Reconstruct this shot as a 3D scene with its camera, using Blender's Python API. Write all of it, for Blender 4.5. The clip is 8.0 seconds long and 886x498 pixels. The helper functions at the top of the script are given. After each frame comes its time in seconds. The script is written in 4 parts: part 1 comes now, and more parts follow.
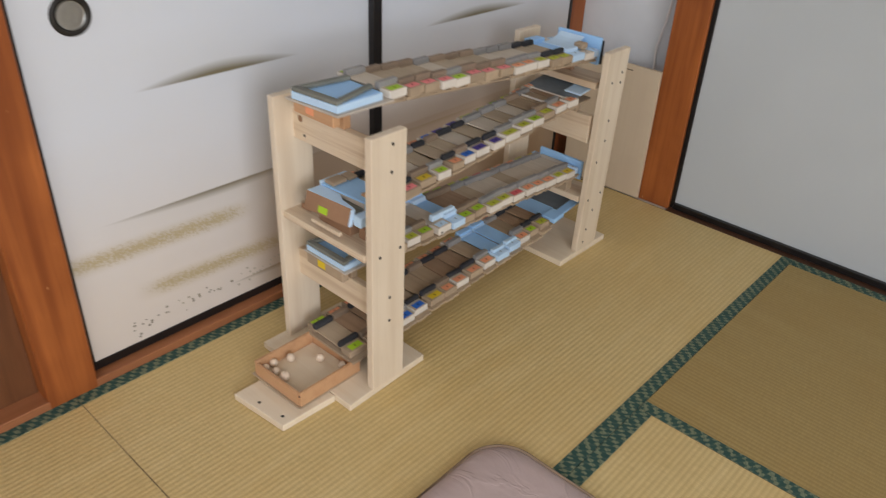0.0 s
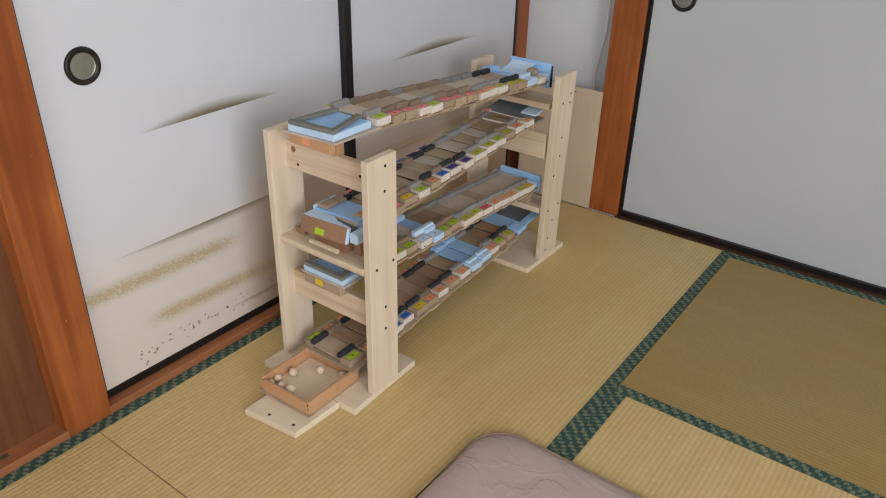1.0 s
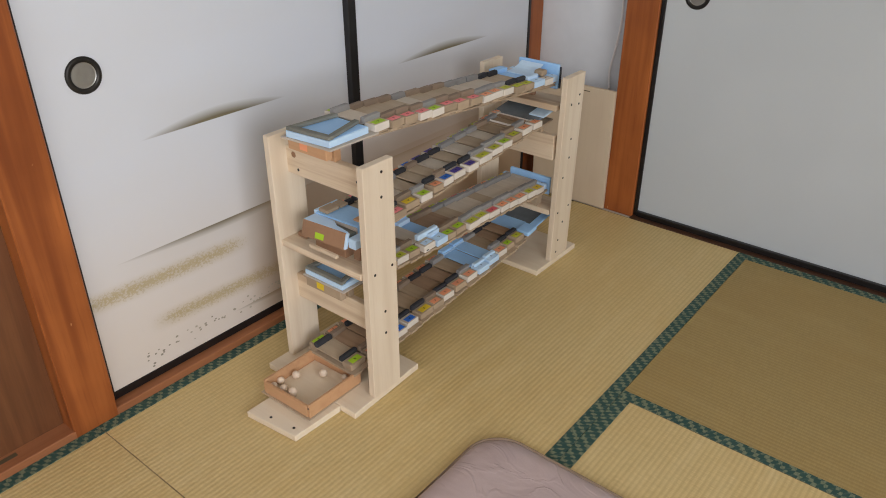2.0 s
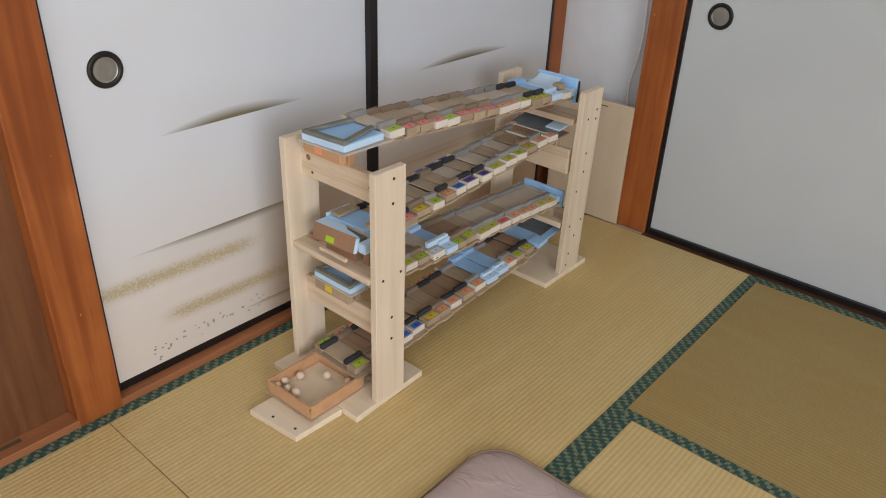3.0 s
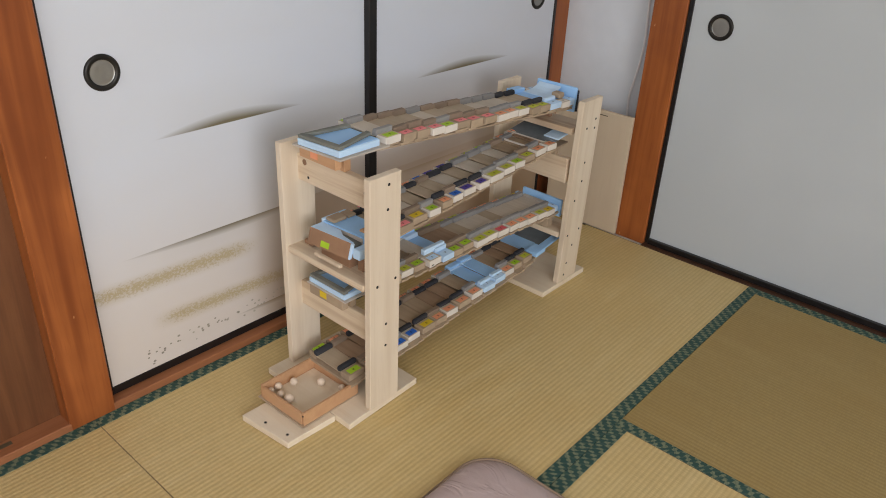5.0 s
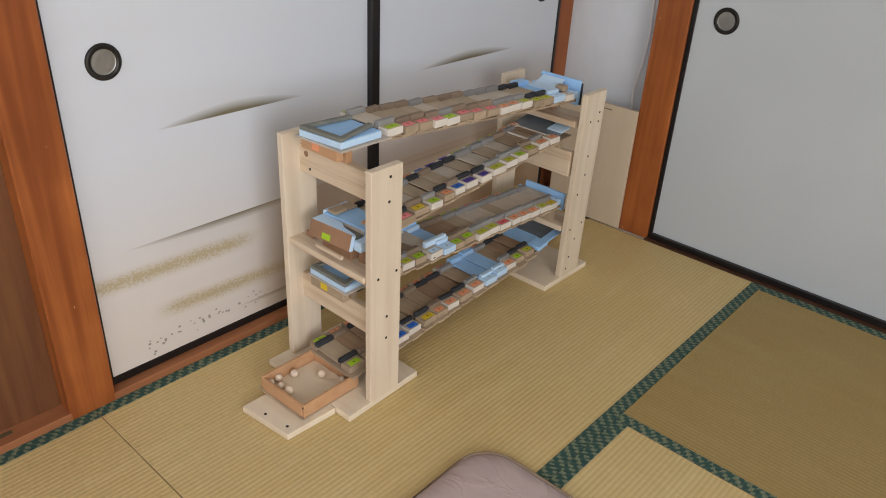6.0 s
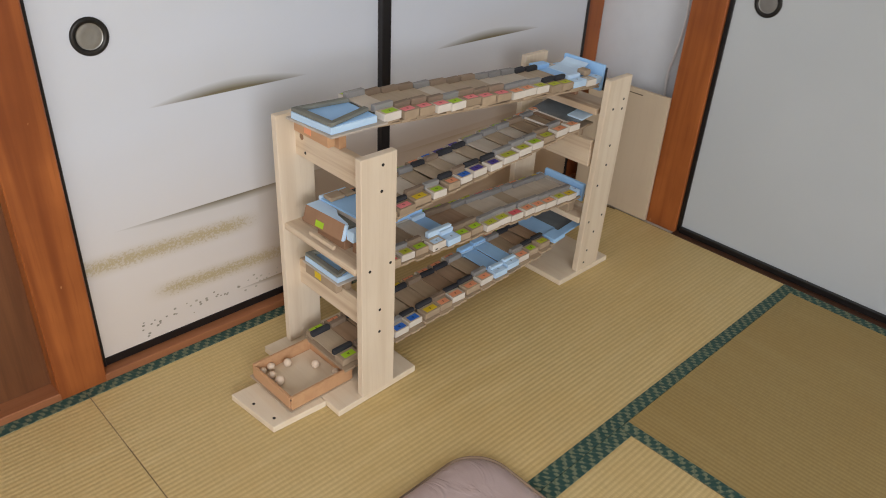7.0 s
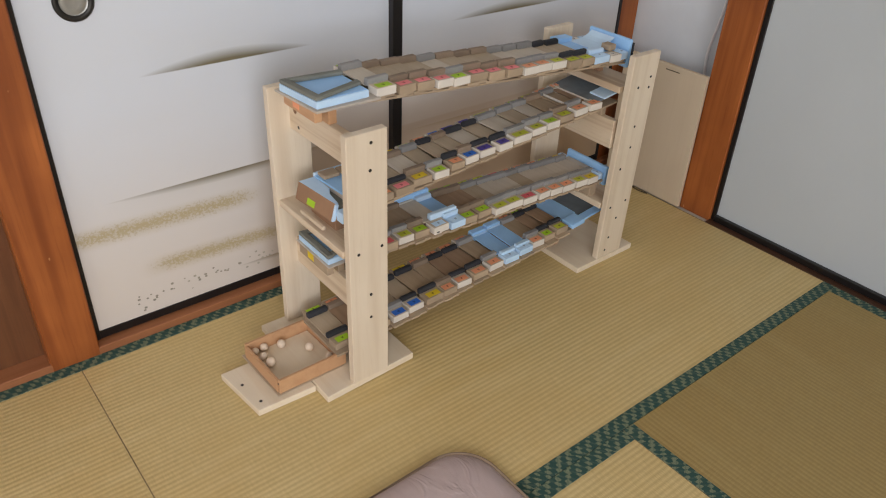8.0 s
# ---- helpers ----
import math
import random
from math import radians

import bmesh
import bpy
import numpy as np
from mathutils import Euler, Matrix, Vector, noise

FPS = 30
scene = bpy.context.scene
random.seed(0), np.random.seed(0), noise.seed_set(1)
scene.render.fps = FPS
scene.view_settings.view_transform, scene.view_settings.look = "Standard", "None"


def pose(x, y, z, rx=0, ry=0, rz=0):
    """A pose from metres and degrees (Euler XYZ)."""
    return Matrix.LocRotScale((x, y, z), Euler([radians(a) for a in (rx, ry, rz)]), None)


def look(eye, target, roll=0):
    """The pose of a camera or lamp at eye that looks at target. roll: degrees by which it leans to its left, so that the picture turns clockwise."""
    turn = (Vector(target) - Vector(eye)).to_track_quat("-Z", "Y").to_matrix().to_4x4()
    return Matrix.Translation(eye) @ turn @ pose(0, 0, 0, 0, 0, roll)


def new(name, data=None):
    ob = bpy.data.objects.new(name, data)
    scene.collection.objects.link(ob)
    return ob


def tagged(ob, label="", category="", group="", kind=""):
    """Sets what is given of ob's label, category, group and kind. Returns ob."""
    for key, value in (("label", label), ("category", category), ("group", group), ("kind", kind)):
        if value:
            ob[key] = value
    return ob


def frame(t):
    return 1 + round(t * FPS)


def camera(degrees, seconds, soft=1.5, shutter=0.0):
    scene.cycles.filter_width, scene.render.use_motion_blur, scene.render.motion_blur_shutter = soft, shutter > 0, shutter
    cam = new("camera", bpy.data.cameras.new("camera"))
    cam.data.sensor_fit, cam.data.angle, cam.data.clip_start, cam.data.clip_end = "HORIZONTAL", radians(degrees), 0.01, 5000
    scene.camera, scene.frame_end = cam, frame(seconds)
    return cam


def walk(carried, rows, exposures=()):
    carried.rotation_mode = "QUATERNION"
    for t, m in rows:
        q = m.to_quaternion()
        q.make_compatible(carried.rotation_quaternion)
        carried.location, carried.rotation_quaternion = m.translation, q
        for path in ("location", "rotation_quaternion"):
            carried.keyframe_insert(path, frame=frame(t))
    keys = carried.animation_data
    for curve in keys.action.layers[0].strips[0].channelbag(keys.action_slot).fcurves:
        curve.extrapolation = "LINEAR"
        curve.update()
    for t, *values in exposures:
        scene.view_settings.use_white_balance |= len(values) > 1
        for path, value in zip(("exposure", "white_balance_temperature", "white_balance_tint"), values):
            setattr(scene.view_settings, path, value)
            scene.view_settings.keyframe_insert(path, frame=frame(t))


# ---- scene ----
cam = camera(60.7, 8.0, soft=1.0, shutter=0.5)
PATH = [
    (0, (0.058, 0.000, 1.181), (-1.073, 1.282, 0.143), 2.8),
    (0.3, (0.054, -0.070, 1.229), (-1.092, 1.204, 0.197), 3.3),
    (0.5, (0.056, -0.137, 1.224), (-1.052, 1.203, 0.235), 2.7),
    (0.8, (0.055, -0.198, 1.224), (-0.976, 1.216, 0.256), 2.0),
    (1, (0.079, -0.202, 1.219), (-0.953, 1.217, 0.259), 1.4),
    (1.2, (0.091, -0.182, 1.220), (-0.970, 1.214, 0.260), 0.5),
    (1.5, (0.130, -0.147, 1.213), (-0.972, 1.220, 0.255), -0.6),
    (2, (0.136, -0.139, 1.241), (-0.965, 1.216, 0.266), 0.0),
    (3.5, (0.153, -0.127, 1.253), (-0.991, 1.210, 0.303), 2.9),
    (4, (0.165, -0.121, 1.248), (-0.985, 1.219, 0.309), 2.8),
    (4.5, (0.156, -0.119, 1.245), (-0.993, 1.222, 0.306), 2.7),
    (6, (0.157, -0.111, 1.240), (-0.992, 1.216, 0.282), 3.1),
    (6.5, (0.151, -0.056, 1.238), (-1.012, 1.242, 0.258), 3.1),
    (7, (0.172, 0.041, 1.237), (-1.045, 1.255, 0.215), 3.2),
    (7.5, (0.184, 0.100, 1.228), (-1.084, 1.248, 0.192), 3.5),
    (7.8, (0.187, 0.159, 1.221), (-1.093, 1.264, 0.154), 2.9),
    (8, (0.194, 0.204, 1.213), (-1.096, 1.279, 0.127), 2.5),
]
walk(cam, [(t, look(eye, target, roll)) for t, eye, target, roll in PATH])

# ---- light: soft daylight from two wide windows, behind and beside the camera ----
world = bpy.data.worlds.new("sky")
scene.world = world
world.use_nodes = True
wn = world.node_tree.nodes
sky = wn.new("ShaderNodeTexSky")
sky.sky_type, sky.sun_disc = "NISHITA", False
sky.sun_elevation, sky.sun_rotation = radians(40), radians(200)
wn["Background"].inputs["Strength"].default_value = 0.1
world.node_tree.links.new(sky.outputs["Color"], wn["Background"].inputs["Color"])

WX, WY0, WY1, WZ0, WZ1 = 2.3, -1.75, 0.15, 0.50, 2.05   # window opening in the wall at x = 2.3


def area_lamp(name, at, target, w, h, power, colour):
    data = bpy.data.lights.new(name, "AREA")
    data.shape, data.size, data.size_y = "RECTANGLE", w, h
    data.energy, data.color = power, colour
    ob = new(name, data)
    ob.matrix_world = look(at, target)
    return ob


SX0, SX1, SZ0, SZ1 = -1.1, 1.6, 0.75, 2.15          # window opening in the wall at y = -1.9
area_lamp("window_daylight", ((SX0 + SX1) / 2, -1.92, (SZ0 + SZ1) / 2), ((SX0 + SX1) / 2, 0, (SZ0 + SZ1) / 2 - 0.3),
          SX1 - SX0, SZ1 - SZ0, 18, (0.962, 0.952, 0.998))
area_lamp("window_daylight", (WX + 0.02, (WY0 + WY1) / 2, (WZ0 + WZ1) / 2), (0, (WY0 + WY1) / 2, (WZ0 + WZ1) / 2),
          WY1 - WY0, WZ1 - WZ0, 79, (0.962, 0.952, 0.998))
scene.view_settings.exposure = -0.04


# ---- materials ----
class Nodes:
    """Short hand for one node material."""

    def __init__(self, name, rough=0.6, metal=0.0, spec=0.5):
        self.m = bpy.data.materials.new(name)
        self.m.use_nodes = True
        self.t = self.m.node_tree
        self.b = self.t.nodes["Principled BSDF"]
        self.b.inputs["Roughness"].default_value = rough
        self.b.inputs["Metallic"].default_value = metal
        self.b.inputs["Specular IOR Level"].default_value = spec
        tc = self.t.nodes.new("ShaderNodeTexCoord")
        self.co = tc.outputs["Object"]
        self.rnd = self.t.nodes.new("ShaderNodeObjectInfo").outputs["Random"]

    def put(self, socket, value):
        if isinstance(value, bpy.types.NodeSocket):
            self.t.links.new(value, socket)
        else:
            socket.default_value = value

    def math(self, op, a, b=0.0, clamp=False):
        n = self.t.nodes.new("ShaderNodeMath")
        n.operation, n.use_clamp = op, clamp
        self.put(n.inputs[0], a)
        self.put(n.inputs[1], b)
        return n.outputs[0]

    def smooth(self, v, lo, hi, to0=0.0, to1=1.0):
        n = self.t.nodes.new("ShaderNodeMapRange")
        n.interpolation_type = "SMOOTHSTEP"
        self.put(n.inputs["Value"], v)
        n.inputs["From Min"].default_value, n.inputs["From Max"].default_value = lo, hi
        n.inputs["To Min"].default_value, n.inputs["To Max"].default_value = to0, to1
        return n.outputs["Result"]

    def scaled(self, sx, sy, sz, shift=0.0):
        n = self.t.nodes.new("ShaderNodeMapping")
        self.put(n.inputs["Vector"], self.co)
        n.inputs["Scale"].default_value = (sx, sy, sz)
        if shift:
            off = self.t.nodes.new("ShaderNodeCombineXYZ")
            v = self.math("MULTIPLY", self.rnd, shift)
            for i in range(3):
                self.put(off.inputs[i], v)
            self.put(n.inputs["Location"], off.outputs[0])
        return n.outputs["Vector"]

    def noise(self, vec, scale, detail=3.0, rough=0.5, warp=0.0):
        n = self.t.nodes.new("ShaderNodeTexNoise")
        self.put(n.inputs["Vector"], vec)
        n.inputs["Scale"].default_value, n.inputs["Detail"].default_value = scale, detail
        n.inputs["Roughness"].default_value, n.inputs["Distortion"].default_value = rough, warp
        return n.outputs["Fac"]

    def xyz(self):
        n = self.t.nodes.new("ShaderNodeSeparateXYZ")
        self.put(n.inputs[0], self.co)
        return n.outputs

    def mix(self, fac, a, b, mode="MIX"):
        n = self.t.nodes.new("ShaderNodeMix")
        n.data_type, n.blend_type = "RGBA", mode
        self.put(n.inputs["Factor"], fac)
        self.put(n.inputs["A"], a if isinstance(a, bpy.types.NodeSocket) else (*a, 1.0))
        self.put(n.inputs["B"], b if isinstance(b, bpy.types.NodeSocket) else (*b, 1.0))
        return n.outputs["Result"]

    def colour(self, c):
        self.put(self.b.inputs["Base Color"], c if isinstance(c, bpy.types.NodeSocket) else (*c, 1.0))
        return self

    def bump(self, h, strength, dist):
        n = self.t.nodes.new("ShaderNodeBump")
        n.inputs["Strength"].default_value, n.inputs["Distance"].default_value = strength, dist
        self.put(n.inputs["Height"], h)
        self.put(self.b.inputs["Normal"], n.outputs["Normal"])
        return self


def plain(name, c, rough=0.6, metal=0.0, vary=0.12, bump=0.15, grain=60.0, spec=0.4, each=0.0):
    """A dull surface with mottling at two scales and fine relief."""
    k = Nodes(name, rough, metal, spec)
    big, fine = k.noise(k.scaled(1, 1, 1, 9), 9.0), k.noise(k.scaled(1, 1, 1, 9), grain, 4.0, 0.6)
    dark = tuple(v * (1 - vary) for v in c)
    lite = tuple(min(1, v * (1 + vary * 0.6)) for v in c)
    col = k.mix(k.smooth(big, 0.35, 0.65), dark, lite)
    col = k.mix(k.smooth(fine, 0.4, 0.7, 0, 0.35), col, dark)
    if each:
        col = k.mix(k.smooth(k.rnd, 0.0, 1.0, 0.0, each), col, tuple(v * 0.55 for v in c))
    k.colour(col)
    k.bump(fine, bump, 0.001)
    return k.m


def wood(name, light, dark, axis, rough=0.5, ring=38.0, knots=False, contrast=0.7, patch=0.25, nicks=None):
    """Sawn wood, grain along one axis (0, 1 or 2)."""
    k = Nodes(name, rough, spec=0.35)
    sc = [1.0, 1.0, 1.0]
    sc[axis] = 0.05
    v = k.scaled(*sc, 7)
    bands = k.noise(v, ring, 3.0, 0.55, 0.4)
    fine = k.noise(v, ring * 9, 3.0, 0.6)
    broad = k.noise(k.scaled(1, 1, 1, 5), 4.0)
    col = k.mix(k.smooth(bands, 0.38, 0.72, 0, contrast), light, dark)
    col = k.mix(k.smooth(fine, 0.5, 0.75, 0, 0.3), col, dark)
    col = k.mix(k.smooth(broad, 0.35, 0.7, 0, patch), col, tuple(x * 0.9 for x in dark))
    if knots:
        vo = k.t.nodes.new("ShaderNodeTexVoronoi")
        sc2 = [7.0, 7.0, 7.0]
        sc2[axis] = 3.0
        k.put(vo.inputs["Vector"], k.scaled(*sc2, 11))
        vo.inputs["Scale"].default_value = 1.0
        spot = k.smooth(vo.outputs["Distance"], 0.03, 0.10, 0.75, 0.0)
        col = k.mix(spot, col, (0.24, 0.12, 0.05))
    if nicks:
        chip = k.noise(k.scaled(1, 1, 0.45, 3), 42.0, 2.0, 0.6)
        col = k.mix(k.smooth(chip, 0.745, 0.79, 0.0, 0.75), col, nicks)
    k.colour(col)
    k.bump(fine, 0.12, 0.001)
    return k.m


PINE_L, PINE_D = (0.79, 0.685, 0.535), (0.65, 0.525, 0.38)
pine_z = wood("pine_upright", PINE_L, PINE_D, 2, 0.55, 30, False, 0.6)
pine_x = wood("pine_cross", (0.78, 0.655, 0.49), (0.55, 0.40, 0.26), 0, 0.55, 42, True, 0.85)
# paler copy for flat boards: the stronger light from above is put into the colour
pine_base = wood("pine_base", (0.84, 0.74, 0.58), (0.74, 0.61, 0.44), 0, 0.55, 30, False, 0.6)
ply = wood("plywood", (0.68, 0.57, 0.42), (0.60, 0.485, 0.345), 2, 0.6, 14, False, 0.35)
pillar_wood = wood("pillar_wood", (0.43, 0.135, 0.035), (0.20, 0.050, 0.013), 2, 0.38, 20, False, 0.9, 0.45, (0.62, 0.33, 0.15))
sill_wood = wood("sill_wood", (0.38, 0.155, 0.068), (0.26, 0.095, 0.040), 1, 0.45, 30)
sill_wood_x = wood("sill_wood_across", (0.085, 0.038, 0.020), (0.05, 0.022, 0.012), 0, 0.45, 30)
cabinet_wood = wood("door_board_wood", (0.175, 0.072, 0.029), (0.105, 0.039, 0.016), 2, 0.45, 40, False, 0.8)
tray_wood = wood("tray_wood", (0.62, 0.37, 0.20), (0.53, 0.29, 0.15), 0, 0.5, 40)
ball_wood = plain("ball_wood", (0.80, 0.66, 0.51), 0.45, vary=0.08)
black_lacquer = plain("black_lacquer", (0.012, 0.010, 0.010), 0.35, vary=0.2, bump=0.03)
kraft = plain("kraft_card", (0.47, 0.36, 0.245), 0.8, vary=0.14, each=0.25)
kraft_dark = plain("brown_card", (0.37, 0.215, 0.125), 0.8, vary=0.15, each=0.2)
white_card = plain("white_card", (0.75, 0.70, 0.62), 0.7, vary=0.06)
grey_card = plain("grey_board", (0.55, 0.49, 0.42), 0.8, vary=0.10)
grey_foam = plain("grey_foam", (0.32, 0.315, 0.305), 0.9, vary=0.12, grain=300, each=0.25)
brown_foam = plain("brown_foam", (0.30, 0.225, 0.16), 0.9, vary=0.12, grain=300, each=0.3)
black_foam = plain("black_foam", (0.035, 0.037, 0.043), 0.8, vary=0.2, grain=300)
green_felt = plain("grey_green_felt", (0.22, 0.23, 0.20), 0.95, vary=0.15, grain=400)
blue_foam = plain("light_blue_foam", (0.36, 0.63, 0.98), 0.5, vary=0.06, grain=200)
pale_blue = plain("pale_blue_foam", (0.60, 0.79, 0.99), 0.5, vary=0.06, grain=200)
mid_blue = plain("blue_foam_rim", (0.56, 0.77, 1.0), 0.5, vary=0.05, grain=200)
slate = plain("slate_film", (0.18, 0.21, 0.23), 0.22, vary=0.2)
wall_plaster = plain("white_wallpaper", (0.71, 0.75, 0.79), 0.85, vary=0.03, bump=0.25, grain=260)
room_plaster = plain("room_plaster", (0.63, 0.60, 0.55), 0.9, vary=0.05, bump=0.2, grain=120)
metal = plain("brushed_metal", (0.36, 0.36, 0.34), 0.42, 0.85, vary=0.15, bump=0.05)
dark_metal = plain("dark_metal", (0.035, 0.033, 0.030), 0.4, 0.6, vary=0.2, bump=0.05)
cable_pvc = plain("white_cable", (0.88, 0.88, 0.88), 0.45, vary=0.03)
ink = plain("print_ink", (0.06, 0.05, 0.04), 0.7, vary=0.1)
fleck_ink = plain("printed_fleck", (0.40, 0.37, 0.30), 0.8, vary=0.3)
joint_brown = plain("stitched_joint", (0.25, 0.18, 0.09), 0.9, vary=0.4, grain=150)
seam_dark = plain("dark_seam", (0.10, 0.075, 0.04), 0.9, vary=0.2)
STICKER = {
    "green": plain("green_paper", (0.42, 0.66, 0.03), 0.6, vary=0.05),
    "yellow": plain("yellow_paper", (0.78, 0.58, 0.03), 0.6, vary=0.05),
    "olive": plain("lime_paper", (0.56, 0.60, 0.05), 0.6, vary=0.05),
    "pink": plain("pink_paper", (0.90, 0.27, 0.28), 0.6, vary=0.05),
    "red": plain("red_paper", (0.75, 0.13, 0.15), 0.6, vary=0.05),
    "orange": plain("orange_paper", (0.90, 0.38, 0.20), 0.6, vary=0.05),
    "blue": plain("blue_paper", (0.03, 0.17, 0.66), 0.6, vary=0.05),
    "purple": plain("purple_paper", (0.09, 0.06, 0.36), 0.6, vary=0.05),
    "white": white_card,
    "sky": pale_blue,
}


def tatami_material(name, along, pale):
    """Woven rush: ridges along the mat's length (axis 0 or 1), fine rushes across. pale scales the colour to stand for
    directional sheen.
    """
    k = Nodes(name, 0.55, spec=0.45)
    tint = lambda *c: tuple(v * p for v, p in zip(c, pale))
    o = k.xyz()
    across = o[1 - along]
    ridge = k.math("SINE", k.math("MULTIPLY", across, 2 * math.pi / 0.0122))
    ridge01 = k.math("ADD", k.math("MULTIPLY", ridge, 0.5), 0.5)
    sc = [1.0, 1.0, 1.0]
    sc[1 - along] = 0.06
    rush = k.noise(k.scaled(*sc), 700.0, 2.0, 0.5)
    blot = k.noise(k.scaled(1, 1, 1), 2.3, 4.0, 0.55)
    sc2 = [1.0, 1.0, 1.0]
    sc2[along] = 0.15
    streak = k.noise(k.scaled(*sc2), 18.0, 3.0)
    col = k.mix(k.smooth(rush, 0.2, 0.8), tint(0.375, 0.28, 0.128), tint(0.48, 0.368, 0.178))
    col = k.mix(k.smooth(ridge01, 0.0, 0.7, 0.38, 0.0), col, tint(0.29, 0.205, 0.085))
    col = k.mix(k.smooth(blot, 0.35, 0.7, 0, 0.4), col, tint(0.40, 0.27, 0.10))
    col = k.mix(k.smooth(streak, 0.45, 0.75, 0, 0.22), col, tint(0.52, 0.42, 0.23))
    k.colour(col)
    h = k.math("ADD", k.math("MULTIPLY", ridge01, 0.8), k.math("MULTIPLY", rush, 0.12))
    k.bump(h, 0.38, 0.0013)
    return k.m


# sheen by rush direction is put into the colour: y mats brighter, x mats darker
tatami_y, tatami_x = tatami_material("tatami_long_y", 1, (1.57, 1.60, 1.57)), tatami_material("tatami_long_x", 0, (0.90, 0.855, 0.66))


def heri_material(name, along):
    """Brocade border tape: slanted sage leaves on dark teal green, broken by the weave."""
    k = Nodes(name, 0.7, spec=0.3)
    o = k.xyz()
    u, v = o[along], o[1 - along]
    wide = k.noise(k.scaled(1, 1, 1), 80.0, 2.0, 0.5)
    thread = k.noise(k.scaled(1, 1, 1), 330.0, 2.0, 0.6)
    weave = k.noise(k.scaled(1, 1, 1), 900.0, 1.0)

    def wave(pu, pv):
        return k.math("SINE", k.math("ADD", k.math("MULTIPLY", u, 2 * math.pi / pu), k.math("MULTIPLY", v, 2 * math.pi / pv)))

    leaf = k.math("ADD", wave(0.030, 0.036), k.math("MULTIPLY", wave(0.015, -0.021), 0.75))
    leaf = k.math("ADD", leaf, k.math("MULTIPLY", k.math("SUBTRACT", wide, 0.5), 3.6))
    leaf = k.math("ADD", leaf, k.math("MULTIPLY", k.math("SUBTRACT", thread, 0.5), 2.2))
    sage = k.smooth(leaf, 0.10, 0.65)
    rib = k.math("MULTIPLY", k.smooth(wave(0.0115, 0.016), 0.35, 0.85), sage)
    second = k.smooth(k.math("ADD", wave(0.023, -0.031), k.math("MULTIPLY", k.math("SUBTRACT", thread, 0.5), 2.0)), 0.55, 1.0)
    col = k.mix(k.math("MULTIPLY", second, 0.5), (0.030, 0.085, 0.072), (0.095, 0.14, 0.11))
    col = k.mix(k.math("MULTIPLY", sage, 0.85), col, (0.255, 0.28, 0.175))
    col = k.mix(k.math("MULTIPLY", rib, 0.45), col, (0.10, 0.155, 0.10))
    col = k.mix(k.smooth(weave, 0.4, 0.6, 0.0, 0.25), col, (0.03, 0.055, 0.045))
    k.colour(col)
    k.bump(weave, 0.3, 0.0006)
    return k.m


heri_y, heri_x = heri_material("border_tape_y", 1), heri_material("border_tape_x", 0)


